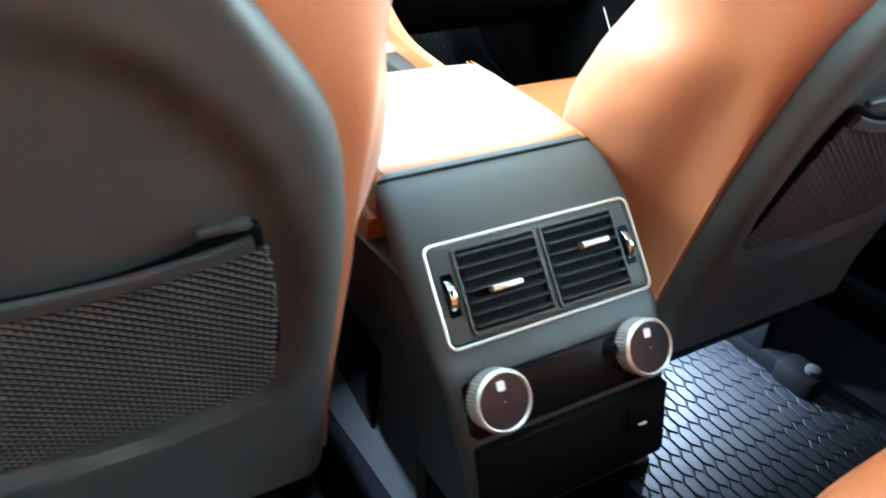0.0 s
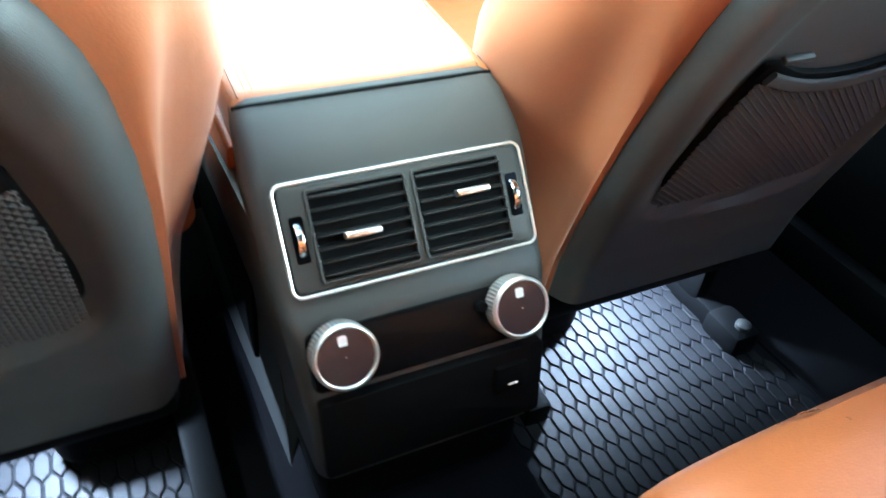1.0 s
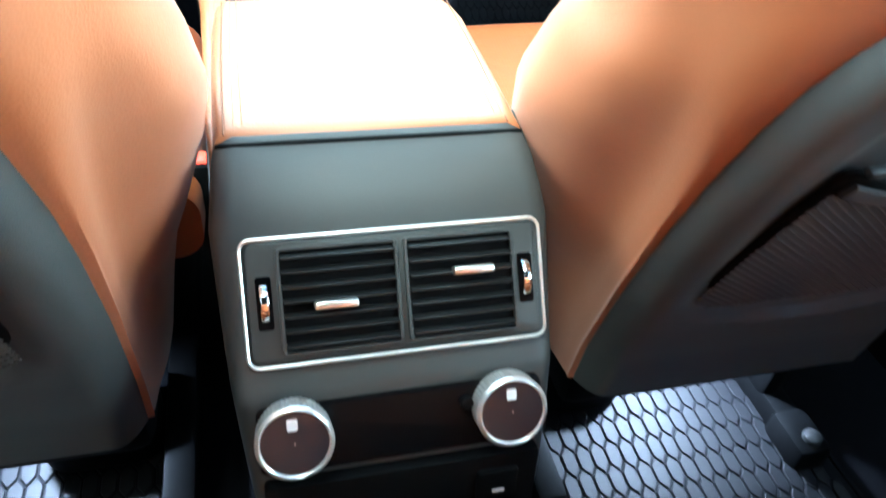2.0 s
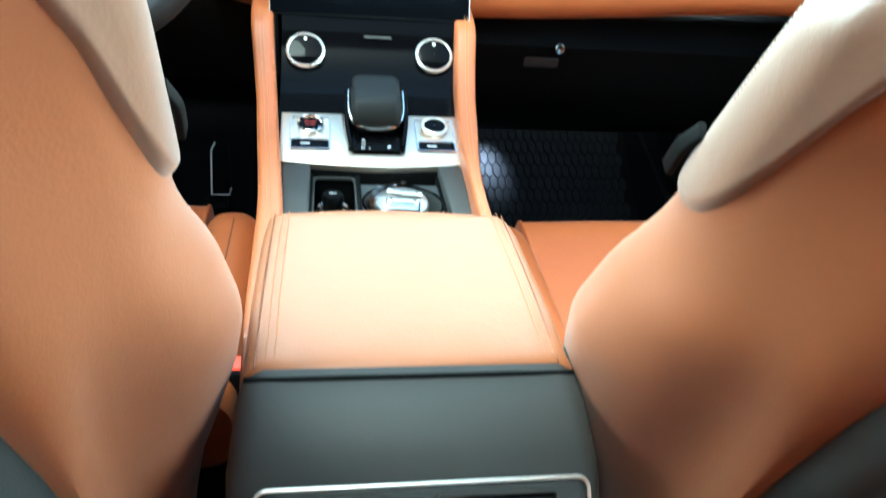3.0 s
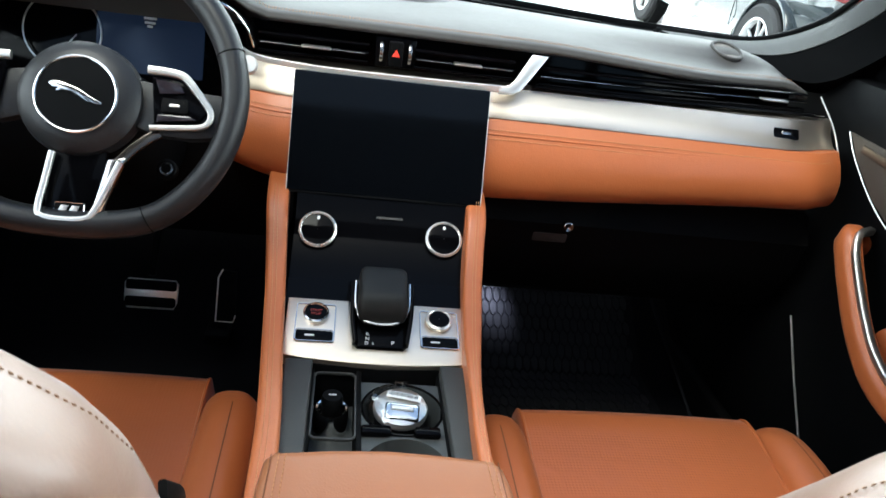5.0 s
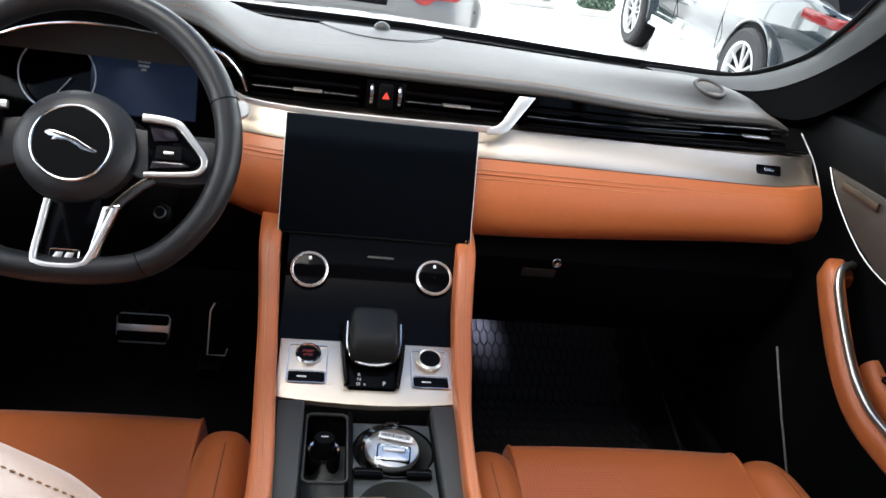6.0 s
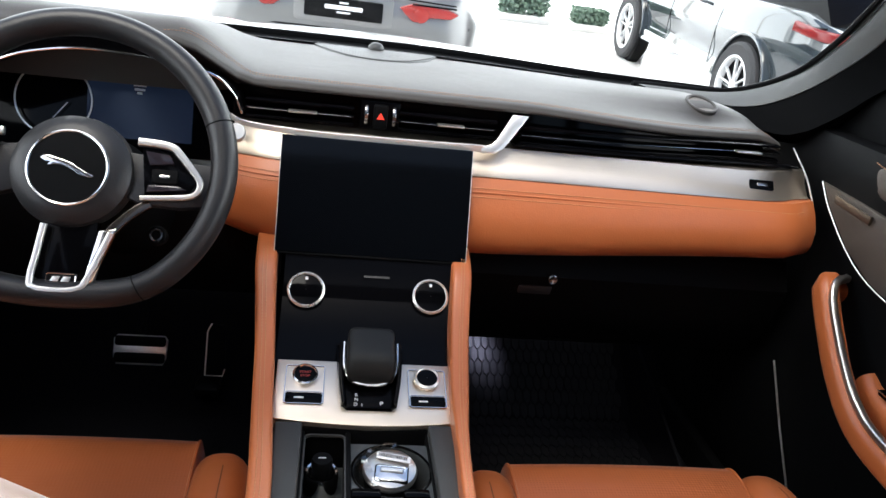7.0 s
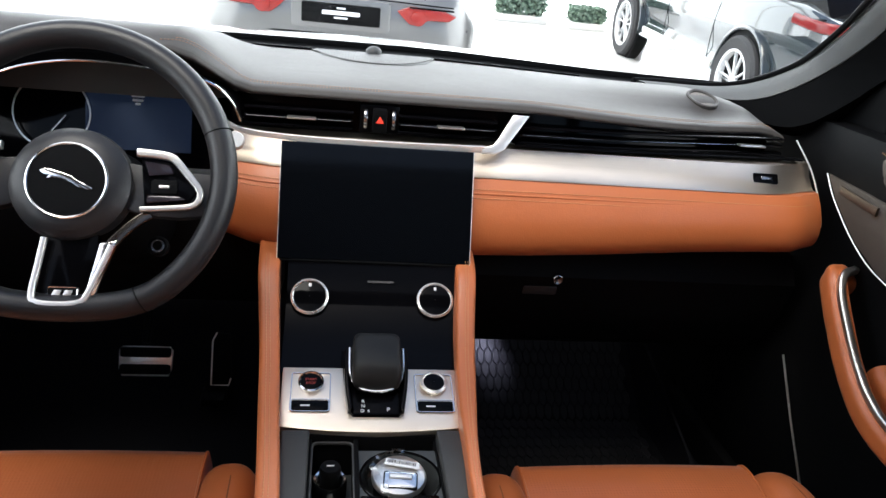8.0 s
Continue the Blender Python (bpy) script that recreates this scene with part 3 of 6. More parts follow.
def centre_stack(console):
    """Gloss black panel that climbs from the selector to the touchscreen."""
    line = curve([(0, y, z) for y, z in STACK], 6)
    rings = [[(-0.124, p.y, p.z), (-0.06, p.y + 0.002, p.z), (0.06, p.y + 0.002, p.z), (0.124, p.y, p.z), (0.124, p.y + 0.05, p.z - 0.03), (-0.124, p.y + 0.05, p.z - 0.03)] for p in line]
    panel = part("centre_panel", loft(rings), GLOSS, console, "gloss black climate control panel")
    face = plane_at((0, 1.524, 0.607), (0, 0.70, 0.72), (0, -0.72, 0.70))
    for x in (-0.0915, 0.0885):
        dial(panel, face @ Matrix.Translation((x, 0.0, -0.002)), 0.0262, 0.009, False, "gloss black climate dial with bright ring")
        part("dial_mark", plate(rounded(0.004, 0.005, 0.0008), 0.0003, 0, face @ Matrix.Translation((x, 0.0165, 0.0080))), PLASTICWHITE, panel)
    part("display_mark", plate(rounded(0.038, 0.0032, 0.0008), 0.0003, 0, face @ Matrix.Translation((0.009, 0.026, 0.0030))), material("dim_print", (0.03, 0.028, 0.027), 0.6), panel)


def centre_console():
    console = thing("centre_console", "tan leather and charcoal centre console between the front seats", "console")
    console_rear(console)
    armrest(console)
    rails(console)
    selector(console)
    cup_tray(console)
    centre_stack(console)


centre_console()


# ---- dashboard ----
def dash_profile(x):
    """Closed outline of the dashboard in the y, z plane at a place across the car."""
    back = 0.055 * smooth((x - 0.30) / 0.42)
    return back


BAND = [(1.70, 0.648), (1.640, 0.649), (1.608, 0.656), (1.593, 0.678), (1.594, 0.712), (1.607, 0.743), (1.625, 0.767)]


def across(x0, x1, n):
    return [x0 + (x1 - x0) * k / n for k in range(n + 1)]


def dashboard():
    dash = thing("dashboard", "charcoal and tan leather dashboard with a brushed metal strip", "dashboard")
    # tan lower band, one run on either side of the screen
    for name, x0, x1 in (("passenger", 0.120, 0.742), ("driver", -0.232, -0.120)):
        rings = []
        for x in across(x0, x1, 24):
            e = smooth((x - 0.66) / 0.082)
            face = [(y + 0.03 * e * e, z) for y, z in [(p.y, p.z) for p in curve([(0, a, b) for a, b in BAND], 4)]]
            rise = 0.030 * smooth((x - 0.12) / 0.6) - 0.008
            face = [(y, z + rise * (0.767 - z) / 0.12) for y, z in face]
            if name == "driver":
                k = smooth((-0.14 - x) / 0.16)
                face = [(y + 0.05 * k, z + 0.02 * k * (0.767 - z) / 0.12) for y, z in face]
            rings.append([(x, y, z) for y, z in face] + [(x, 1.76, 0.767), (x, 1.76, 0.648 + rise)])
        band = part("leather_band", loft(rings), TAN, dash, "tan leather dashboard band with twin stitching")
        crease = []
        for x in across(x0 + 0.01, x1 - 0.012, 40):
            e = smooth((x - 0.66) / 0.082)
            k = smooth((-0.14 - x) / 0.16) if name == "driver" else 0
            crease.append(Vector((x, 1.6105 + 0.03 * e * e + 0.05 * k, 0.7480)))
        part("seam", sweep(crease, circle(0.0016, 6)), TAN, band)
        for dz in (0.006, -0.006):
            part("stitching", stitches([p + Vector((0, dz * 0.55 - 0.0010, dz)) for p in crease], (0, -0.8, 0.5), 0.0054, 0.0038, 0.0008), THREAD, band)
    # brushed strip
    for x0, x1 in ((-0.215, 0.738),):
        rings = []
        for x in across(x0, x1, 30):
            e = 0.035 * smooth((x - 0.60) / 0.14) ** 2
            top = 0.808
            k = 0.02 * smooth((-0.14 - x) / 0.08)
            rings.append([(x, 1.626 + e + k, 0.7685), (x, 1.633 + e + k, 0.771), (x, 1.650 + e + k, 0.788), (x, 1.660 + e + k, top), (x, 1.72, top), (x, 1.72, 0.7685)])
        part("metal_strip", loft(rings), BRUSHED, dash, "brushed aluminium dashboard strip")
    end = curve([(0.716, 1.712, 0.842), (0.733, 1.676, 0.800), (0.744, 1.650, 0.755), (0.748, 1.632, 0.715), (0.745, 1.640, 0.688)], 6)
    part("end_trim", sweep(end, circle(0.0014, 6)), SATIN, dash, "thin satin edge at the dashboard's end")
    lever = part("airbag_lever_slot", plate(rounded(0.044, 0.017, 0.002), 0.008, 0.0008, plane_at((0.637, 1.6490, 0.7890), (0, 0.55, 0.835), (0, -0.835, 0.55))), GLOSS, dash)
    part("lever", box((0.020, 0.006, 0.004), bevel=0.0012, m=plane_at((0.637, 1.6478, 0.7895), (0, 0.55, 0.835), (0, -0.835, 0.55))), DARKCHROME, lever)
    # long vent slot
    rings = []
    for x in across(-0.22, 0.690, 20):
        b = dash_profile(x)
        t = 0.862 - 0.024 * smooth((x - 0.18) / 0.36)
        rings.append([(x, 1.700 + b, 0.808), (x, 1.708 + b, t), (x, 1.78 + b * 0.5, t), (x, 1.78 + b * 0.5, 0.808)])
    part("vent_cavity", loft(rings), GLOSS, dash, "gloss black dashboard vent slot")
    vents(dash)
    pad(dash)
    lower(dash)
    return dash


def vents(dash):
    for x0, x1, rows in ((-0.198, -0.040, (0.822, 0.834, 0.846)), (0.028, 0.180, (0.822, 0.834, 0.846))):
        for z in rows:
            part("slat", sweep([Vector((x, 1.672 + dash_profile(x), z)) for x in across(x0, x1, 4)], rounded(0.026, 0.003, 0.0012, 2)), GLOSS, dash)
        part("slat_trim", sweep([Vector((x, 1.6575, 0.8345)) for x in (x0 + 0.004, x1 - 0.004)], circle(0.0005, 6)), DARKCHROME, dash)
        cx = (x0 + x1) / 2
        part("vent_tab", box((0.042, 0.014, 0.0030), (cx + 0.004, 1.658, 0.8355), 0.0012), SATIN, dash, "satin metal vent tab")
    for z in (0.818, 0.830, 0.842):
        row = [Vector((x, 1.674 + 0.8 * dash_profile(x), z)) for x in across(0.222, 0.690, 14)]
        part("slat", sweep(row, rounded(0.022, 0.003, 0.0012, 2)), GLOSS, dash)
        if z == 0.830:
            part("slat_trim", sweep([p + Vector((0, -0.0116, 0.0004)) for p in row], circle(0.0005, 6)), CHROME, dash)
    part("vent_tab", box((0.046, 0.014, 0.0032), (0.625, 1.695, 0.831), 0.0012), SATIN, dash, "satin metal vent tab")
    part("vent_lip", sweep([Vector((x, 1.662 + 0.5 * dash_profile(x), 0.815)) for x in across(0.21, 0.715, 14)], rounded(0.02, 0.004, 0.0015, 2)), GLOSS, dash)
    # hazard switch between two thumbwheels
    part("switch_surround", box((0.060, 0.03, 0.044), (0.000, 1.682, 0.838), 0.003), GLOSS, dash)
    hz = part("hazard_switch", box((0.021, 0.012, 0.036), (0.000, 1.660, 0.838), 0.0025), BLACK, dash, "black hazard switch with red triangle")
    tri = [(-0.0058, -0.0045), (0.0058, -0.0045), (0.0, 0.0058)]
    part("triangle", plate(tri, 0.0006, 0, plane_at((0.000, 1.6532, 0.840), (0, 0, 1), (0, -1, 0))), RED, hz, "red warning triangle")
    for x in (-0.021, 0.021):
        part("thumbwheel", lathe([(0.0, -0.0024), (0.0160, -0.0024), (0.0168, 0), (0.0160, 0.0024), (0.0, 0.0024)], 36, Matrix.Translation((x, 1.674, 0.838)) @ pose(0, 0, 0, 0, 90, 0)), DARKCHROME, dash, "dark chrome vent thumbwheel")
    # bright blade under the centre vents, kicking up at its right end
    blade = curve([(-0.225, 1.645, 0.826), (-0.19, 1.641, 0.814), (-0.10, 1.638, 0.8085), (0.0, 1.637, 0.808), (0.10, 1.638, 0.809), (0.160, 1.639, 0.8098)], 6)
    bl = part("chrome_blade", sweep(blade, rounded(0.005, 0.0105, 0.0012, 3), scale=lambda t: 0.7 + 0.3 * smooth(t * 1.6)), SILVER, dash, "bright satin blade under the centre vents")
    kick = [(0.156, -0.0056), (0.178, -0.0052), (0.190, 0.0020), (0.201, 0.0170), (0.228, 0.0560), (0.203, 0.0560), (0.181, 0.0180), (0.173, 0.0085), (0.164, 0.0052), (0.156, 0.0045)]
    part("blade_end", plate(kick, 0.008, 0.0012, plane_at((0, 1.636, 0.810), (0, 0.39, 0.92), (0, -0.92, 0.39))), SILVER, bl, "bright upswept end of the blade")


def sink(x):
    """How far the windscreen edge dips towards the passenger side."""
    return 0.003 + 0.012 * smooth((x - 0.05) / 0.50)


def pad_row(x):
    """Upper pad outline at a place across the car: front lip, top and windscreen edge."""
    b = dash_profile(x)
    hood = smooth((-0.185 - x) / 0.10)
    lipz, lipy = 0.871 - 0.020 * smooth((x - 0.20) / 0.40), 1.664 + b * 1.25
    lipz += 0.058 * hood
    lipy -= 0.060 * hood
    crown = 0.045 * hood
    end = smooth((x - 0.58) / 0.14)
    drop = 0.014 * smooth((x - 0.655) / 0.052) ** 2
    return [(y, z - drop) for y, z in [(lipy + 0.03, lipz - 0.010), (lipy + 0.006, lipz - 0.008), (lipy, lipz - 0.004), (lipy + 0.002, lipz + 0.001), (lipy + 0.010, lipz + 0.0055), (lipy + 0.06, lipz + 0.012 + crown * 0.2), (1.82 + 0.03 * end, 0.888 + crown - 0.020 * end), (1.92 + 0.015 * end, 0.894 + crown * 0.55 - 0.018 * end - 0.6 * sink(x)), (1.985, 0.893 - sink(x)), (2.005, 0.885 - sink(x))]]


def pad_height(x, y):
    row = curve([(0, a, b) for a, b in pad_row(x)][2:], 6)
    for p, q in zip(row, row[1:]):
        if p.y <= y <= q.y:
            return p.z + (q.z - p.z) * (y - p.y) / (q.y - p.y)
    return row[-1].z


def pad(dash):
    rings = []
    for x in across(-0.78, 0.706, 60):
        row = [(p.y, p.z) for p in curve([(0, y, z) for y, z in pad_row(x)], 3)]
        rings.append([(x, y, z) for y, z in row] + [(x, 2.005, 0.84), (x, row[0][0] + 0.05, 0.845)])
    top = part("dash_pad", loft(rings), PAD, dash, "charcoal leather dashboard top with tan stitching")
    for off in (0.0, 0.007):
        line = []
        for x in across(-0.30, 0.69, 90):
            r = pad_row(x)
            tilt = (r[5][1] - r[4][1]) / (r[5][0] - r[4][0])
            line.append(Vector((x, r[4][0] + 0.004 + off, r[4][1] + 0.0014 + 0.005 * math.sin(math.pi * smooth((-0.165 - x) / 0.14)) + (0.004 + off) * tilt)))
        part("stitching", stitches(line, (0, 0, 1), 0.0048, 0.0034, 0.0005), TAUPE_THREAD, top)
    # centre speaker grille and sensor at the windscreen edge
    out = [(-0.116, 0.115), (-0.090, 0.052), (-0.052, 0.018), (0, 0.006), (0.056, 0.014), (0.092, 0.046), (0.116, 0.115)]
    g = part("speaker_grille", plate(out, 0.004, 0.001, Matrix.Translation((0.0, 1.860, 0.8912)) @ pose(0, 0, 0, 1.6)), FASCIA, dash, "fine slotted centre speaker grille")
    bm = bmesh.new()
    for k in range(78):
        x = -0.106 + 0.212 * k / 77
        y0 = 0.009 + 0.096 * (abs(x) / 0.113) ** 2.4
        box((0.0017, 0.112 - y0, 0.0012), (x, (y0 + 0.112) / 2, 0.0006), bm=bm, m=Matrix.Translation((0.0, 1.860, 0.8912)) @ pose(0, 0, 0, 1.6))
    tagged(part("grille_mesh", bm, material("grille_grey", (0.10, 0.098, 0.095), 0.5), g), kind="stuff")
    part("sun_sensor", lathe([(0.015, 0), (0.0145, 0.004), (0.010, 0.009), (0.004, 0.0115), (0, 0.012)], 24, Matrix.Translation((0.0, 1.972, 0.896))), FASCIA, dash, "small grey domed light sensor")
    # round tweeter at the passenger end
    m = Matrix.Translation((0.581, 1.812, pad_height(0.581, 1.812) - 0.0015)) @ pose(0, 0, 0, math.degrees(math.atan2(pad_height(0.581, 1.830) - pad_height(0.581, 1.794), 0.036)), 4, 0)
    tw = part("tweeter", lathe([(0.030, -0.010), (0.030, 0.0008), (0.0275, 0.0022), (0.0240, 0.0010), (0.0225, -0.0020)], 40, m), PAD, dash, "round tweeter with pale mesh")
    part("tweeter_mesh", lathe([(0.0232, -0.0012), (0.014, -0.0004), (0, 0.0002)], 32, m), material("pale_mesh", (0.15, 0.135, 0.115), 0.6, bump=1.0, grain=2500), tw)
    # slots for the demister
    for x0, x1 in ((-0.36, -0.03), (0.03, 0.40)):
        part("demister_slot", sweep([Vector((x, 1.972, 0.8945 - sink(x))) for x in across(x0, x1, 8)], rounded(0.002, 0.008, 0.0006, 2)), GLOSS, dash)


def lower(dash):
    """Dark glovebox and knee panels under the leather band."""
    rings = []
    for x in across(0.150, 0.742, 8):
        rings.append([(x, 1.670, 0.645), (x, 1.642, 0.600), (x, 1.660, 0.53), (x, 1.70, 0.455), (x, 1.76, 0.415), (x, 1.95, 0.40), (x, 1.95, 0.645)])
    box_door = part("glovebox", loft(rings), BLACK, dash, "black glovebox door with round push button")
    m = plane_at((0.308, 1.6335, 0.600), (0, 0.0, 1), (0, -1, 0.0))
    part("glovebox_button", lathe([(0.0085, -0.012), (0.0085, 0.002), (0.0070, 0.0032), (0.0045, 0.0020), (0, 0.0005)], 28, m), DARKCHROME, box_door)
    part("glovebox_label", plate(rounded(0.058, 0.018, 0.003), 0.003, 0.0008, plane_at((0.285, 1.648, 0.572), (0, 0.33, -0.94), (0, -0.94, -0.33)) @ pose(0, 0, 0, 0, 0, 180)), FASCIA, box_door)
    rings = []
    for x in across(-0.78, -0.150, 8):
        rings.append([(x, 1.66, 0.70), (x, 1.66, 0.62), (x, 1.72, 0.50), (x, 1.90, 0.46), (x, 1.90, 0.70)])
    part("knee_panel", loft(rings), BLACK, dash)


dashboard()


def touchscreen():
    u, n = Vector((0, 0.375, 0.927)), Vector((0, -0.927, 0.375))
    m = plane_at((0, 1.5895, 0.730), u, n)
    scr = thing("touchscreen", "large dark touchscreen standing proud of the dashboard", "screen")
    rings = []
    for k in range(13):
        x = -0.140 + 0.280 * k / 12
        bow = -0.004 * (1 - (x / 0.14) ** 2)
        rings.append([m @ Vector((x, y, z + bow)) for y, z in ((-0.0845, -0.012), (-0.0845, 0.0025), (-0.083, 0.004), (0.083, 0.004), (0.0845, 0.0025), (0.0845, -0.012))])
    part("glass", loft(rings), SCREENGLASS, scr, "switched-off glossy dark glass")
    for sx in (-1, 1):
        part("edge_trim", sweep([m @ Vector((sx * 0.1407, -0.084, 0.002)), m @ Vector((sx * 0.1407, 0.084, 0.002))], rounded(0.0012, 0.004, 0.0004, 2)), SATIN, scr)
    part("bottom_trim", sweep([m @ Vector((-0.14, -0.0855, 0.000)), m @ Vector((0.14, -0.0855, 0.000))], rounded(0.006, 0.0025, 0.0008, 2)), BLACK, scr)
    part("mount", box((0.22, 0.13, 0.05), (0, 0, -0.036), 0.006, m=m), BLACK, scr)


touchscreen()


def instrument_binnacle():
    b = thing("instrument_binnacle", "dark instrument cluster with blue display and bright arch", "instruments")
    m = plane_at((-0.385, 1.745, 0.800), (0, 0.30, 0.954), (0, -0.954, 0.30))
    part("backing", plate(rounded(0.40, 0.15, 0.03), 0.02, 0.003, m), GLOSS, b)
    disp = part("display", plate([(-0.058, -0.052), (0.098, -0.052), (0.098, 0.036), (0.085, 0.042), (-0.045, 0.042), (-0.058, 0.032)], 0.002, 0, m @ Matrix.Translation((0, 0, 0.003))), material("cluster_display", (0.01, 0.014, 0.03), 0.15, spread=0.02, emit=(0.10, 0.17, 0.36), power=0.02), b, "dim blue display panel")
    for k, (w, y) in enumerate(((0.019, 0.031), (0.016, 0.0245), (0.008, 0.019))):
        part("readout", plate(rounded(w, 0.0036, 0.0008), 0.0003, 0, m @ Matrix.Translation((0.018, y, 0.0036))), PLASTICWHITE, disp)
    ring = [m @ Vector((-0.105 + 0.055 * math.cos(a), -0.002 + 0.055 * math.sin(a), 0.006)) for a in [2 * math.pi * k / 48 for k in range(48)]]
    part("gauge_ring", sweep(ring, circle(0.0014, 6), up=m.col[2].xyz, closed=True), SATIN, b)
    part("gauge_needle", sweep([m @ Vector((-0.105, -0.03, 0.006)), m @ Vector((-0.085, -0.005, 0.006))], circle(0.0008, 6)), PLASTICWHITE, b)
    arch = curve([(-0.62, 1.63, 0.815), (-0.56, 1.618, 0.850), (-0.511, 1.612, 0.876), (-0.468, 1.611, 0.892), (-0.404, 1.611, 0.902), (-0.317, 1.612, 0.899), (-0.243, 1.620, 0.885), (-0.212, 1.626, 0.860), (-0.1995, 1.632, 0.830)], 7)
    part("bright_arch", sweep(arch, circle(0.0020, 8)), CHROME, b, "thin chrome arch round the instruments")
    part("arch_wall", loft([[p + Vector((0, 0.001, 0)), p + Vector((0, 0.14, -0.012))] for p in arch], caps=False, closed=False), BLACK, b)
    c = Vector((-0.40, 1.62, 0.80))
    face = []
    for p in arch:
        d = (p - c)
        d.y = 0
        d = d.normalized() * (1 - 0.9 * smooth((p.x + 0.31) / 0.06))
        face.append([p + Vector((0, 0.001, 0.001)), p + d * 0.012 + Vector((0, -0.002, 0)), p + d * 0.028 + Vector((0, 0.012, 0))])
    part("arch_face", loft(face, caps=False, closed=False), GLOSS, b, "dark hood face above the chrome arch")


instrument_binnacle()


def steering_wheel():
    m = plane_at((-0.372, 1.453, 0.786), (0, 0.50, 0.866), (0, -0.866, 0.50))
    w = thing("steering_wheel", "black leather steering wheel with bright spoke trims", "steering wheel")
    R = 0.174
    def rim_point(a):
        """The rim's middle line, flattened at the bottom."""
        y = 0.010 + R * math.sin(a)
        if y < -0.115:
            y = -0.115 - 0.043 * math.tanh((-0.115 - y) / 0.043)
        return Vector((R * math.cos(a), y, 0.0))

    rim = [m @ rim_point(2 * math.pi * k / 96) for k in range(96)]
    part("rim", sweep(rim, circle(0.0165, 14, 1.15), up=m.col[2].xyz, closed=True), WHEELSKIN, w, "thick black leather wheel rim")
    for a in (-60, -120, 20, 160):
        c = Vector((math.cos(radians(a)), math.sin(radians(a)), 0))
        t = Vector((-c.y, c.x, 0))
        q = [m @ (rim_point(radians(a)) + c * (0.0168 * math.cos(b)) + Vector((0, 0, 0.0193 * math.sin(b)))) for b in [2 * math.pi * k / 20 for k in range(20)]]
        part("rim_seam", sweep(q, circle(0.0007, 5), up=(m.to_3x3() @ t), closed=True), BLACK, w)
    # hub with raised ring
    hub = part("hub", lathe([(0.060, -0.03), (0.073, -0.018), (0.078, 0.0), (0.075, 0.012), (0.064, 0.020), (0.050, 0.0235), (0.0, 0.0245)], 56, m @ Matrix.Translation((0.002, -0.004, 0)) @ Matrix.Diagonal((0.90, 0.88, 1, 1))), WHEELSKIN, w, "soft black airbag hub")
    ring = [m @ Vector((0.002 + 0.0440 * math.cos(2 * math.pi * k / 64), -0.004 + 0.0440 * math.sin(2 * math.pi * k / 64), 0.0246)) for k in range(64)]
    part("hub_ring", sweep(ring, circle(0.0019, 8), up=m.col[2].xyz, closed=True), CHROME, hub)
    part("hub_badge_disc", lathe([(0.0428, 0.022), (0.0422, 0.0252), (0.0, 0.0258)], 48, m @ Matrix.Translation((0.002, -0.004, 0))), BLACK, hub)
    leap = [(-0.0300, 0.0095), (-0.0265, 0.0125), (-0.0190, 0.0122), (-0.0060, 0.0088), (0.0050, 0.0052), (0.0125, 0.0000), (0.0200, -0.0040), (0.0290, -0.0072), (0.0290, -0.0100), (0.0220, -0.0100), (0.0120, -0.0072), (0.0060, -0.0028), (-0.0040, 0.0012), (-0.0140, 0.0022), (-0.0220, 0.0010), (-0.0190, 0.0052), (-0.0250, 0.0055)]
    part("hub_emblem", plate(leap[::-1], 0.0016, 0.0006, m @ Matrix.Translation((0.002, -0.004, 0.0272))), CHROME, hub, "slanted bright emblem shape")
    # side spokes with switch pads
    for sx in (-1, 1):
        sp = [(0.060, -0.030), (0.060, 0.026), (0.120, 0.018), (0.166, 0.016), (0.168, -0.034), (0.125, -0.040), (0.085, -0.038)]
        sp = [(sx * x, y) for x, y in sp]
        spoke = part("spoke", plate(sp if sx < 0 else sp[::-1], 0.016, 0.003, m @ Matrix.Translation((0, 0, 0.006))), WHEELSKIN, w)
        pad_out = [(0.079, 0.031), (0.115, 0.027), (0.133, 0.007), (0.144, -0.008), (0.136, -0.021), (0.086, -0.027)]
        pad_out = [(sx * x, y) for x, y in pad_out]
        sw = part("switch_pad", plate(pad_out if sx < 0 else pad_out[::-1], 0.006, 0.0015, m @ Matrix.Translation((0, 0, 0.013))), GLOSS, w, "gloss black switch pad")
        part("switch", plate(rounded(0.030, 0.017, 0.003), 0.003, 0.001, m @ Matrix.Translation((sx * 0.108, -0.004, 0.0155))), BLACK, sw)
        wedge = [(0.084, 0.026), (0.112, 0.0225), (0.118, 0.012), (0.090, 0.0085)]
        wedge = [(sx * x, y) for x, y in wedge]
        part("switch", plate(wedge if sx < 0 else wedge[::-1], 0.004, 0.001, m @ Matrix.Translation((0, 0, 0.0152)) @ pose(0, 0, 0, 4)), KNOBCAP, sw)
        wedge = [(0.090, -0.0155), (0.124, -0.0145), (0.134, -0.0185), (0.089, -0.0245)]
        wedge = [(sx * x, y) for x, y in wedge]
        part("switch", plate(wedge if sx > 0 else wedge[::-1], 0.004, 0.001, m @ Matrix.Translation((0, 0, 0.0150)) @ pose(0, 0, 0, -4)), KNOBCAP, sw)
        part("switch_bar", plate(rounded(0.012, 0.0035, 0.001), 0.002, 0.0006, m @ Matrix.Translation((sx * 0.108, -0.004, 0.0165))), SATIN, sw)
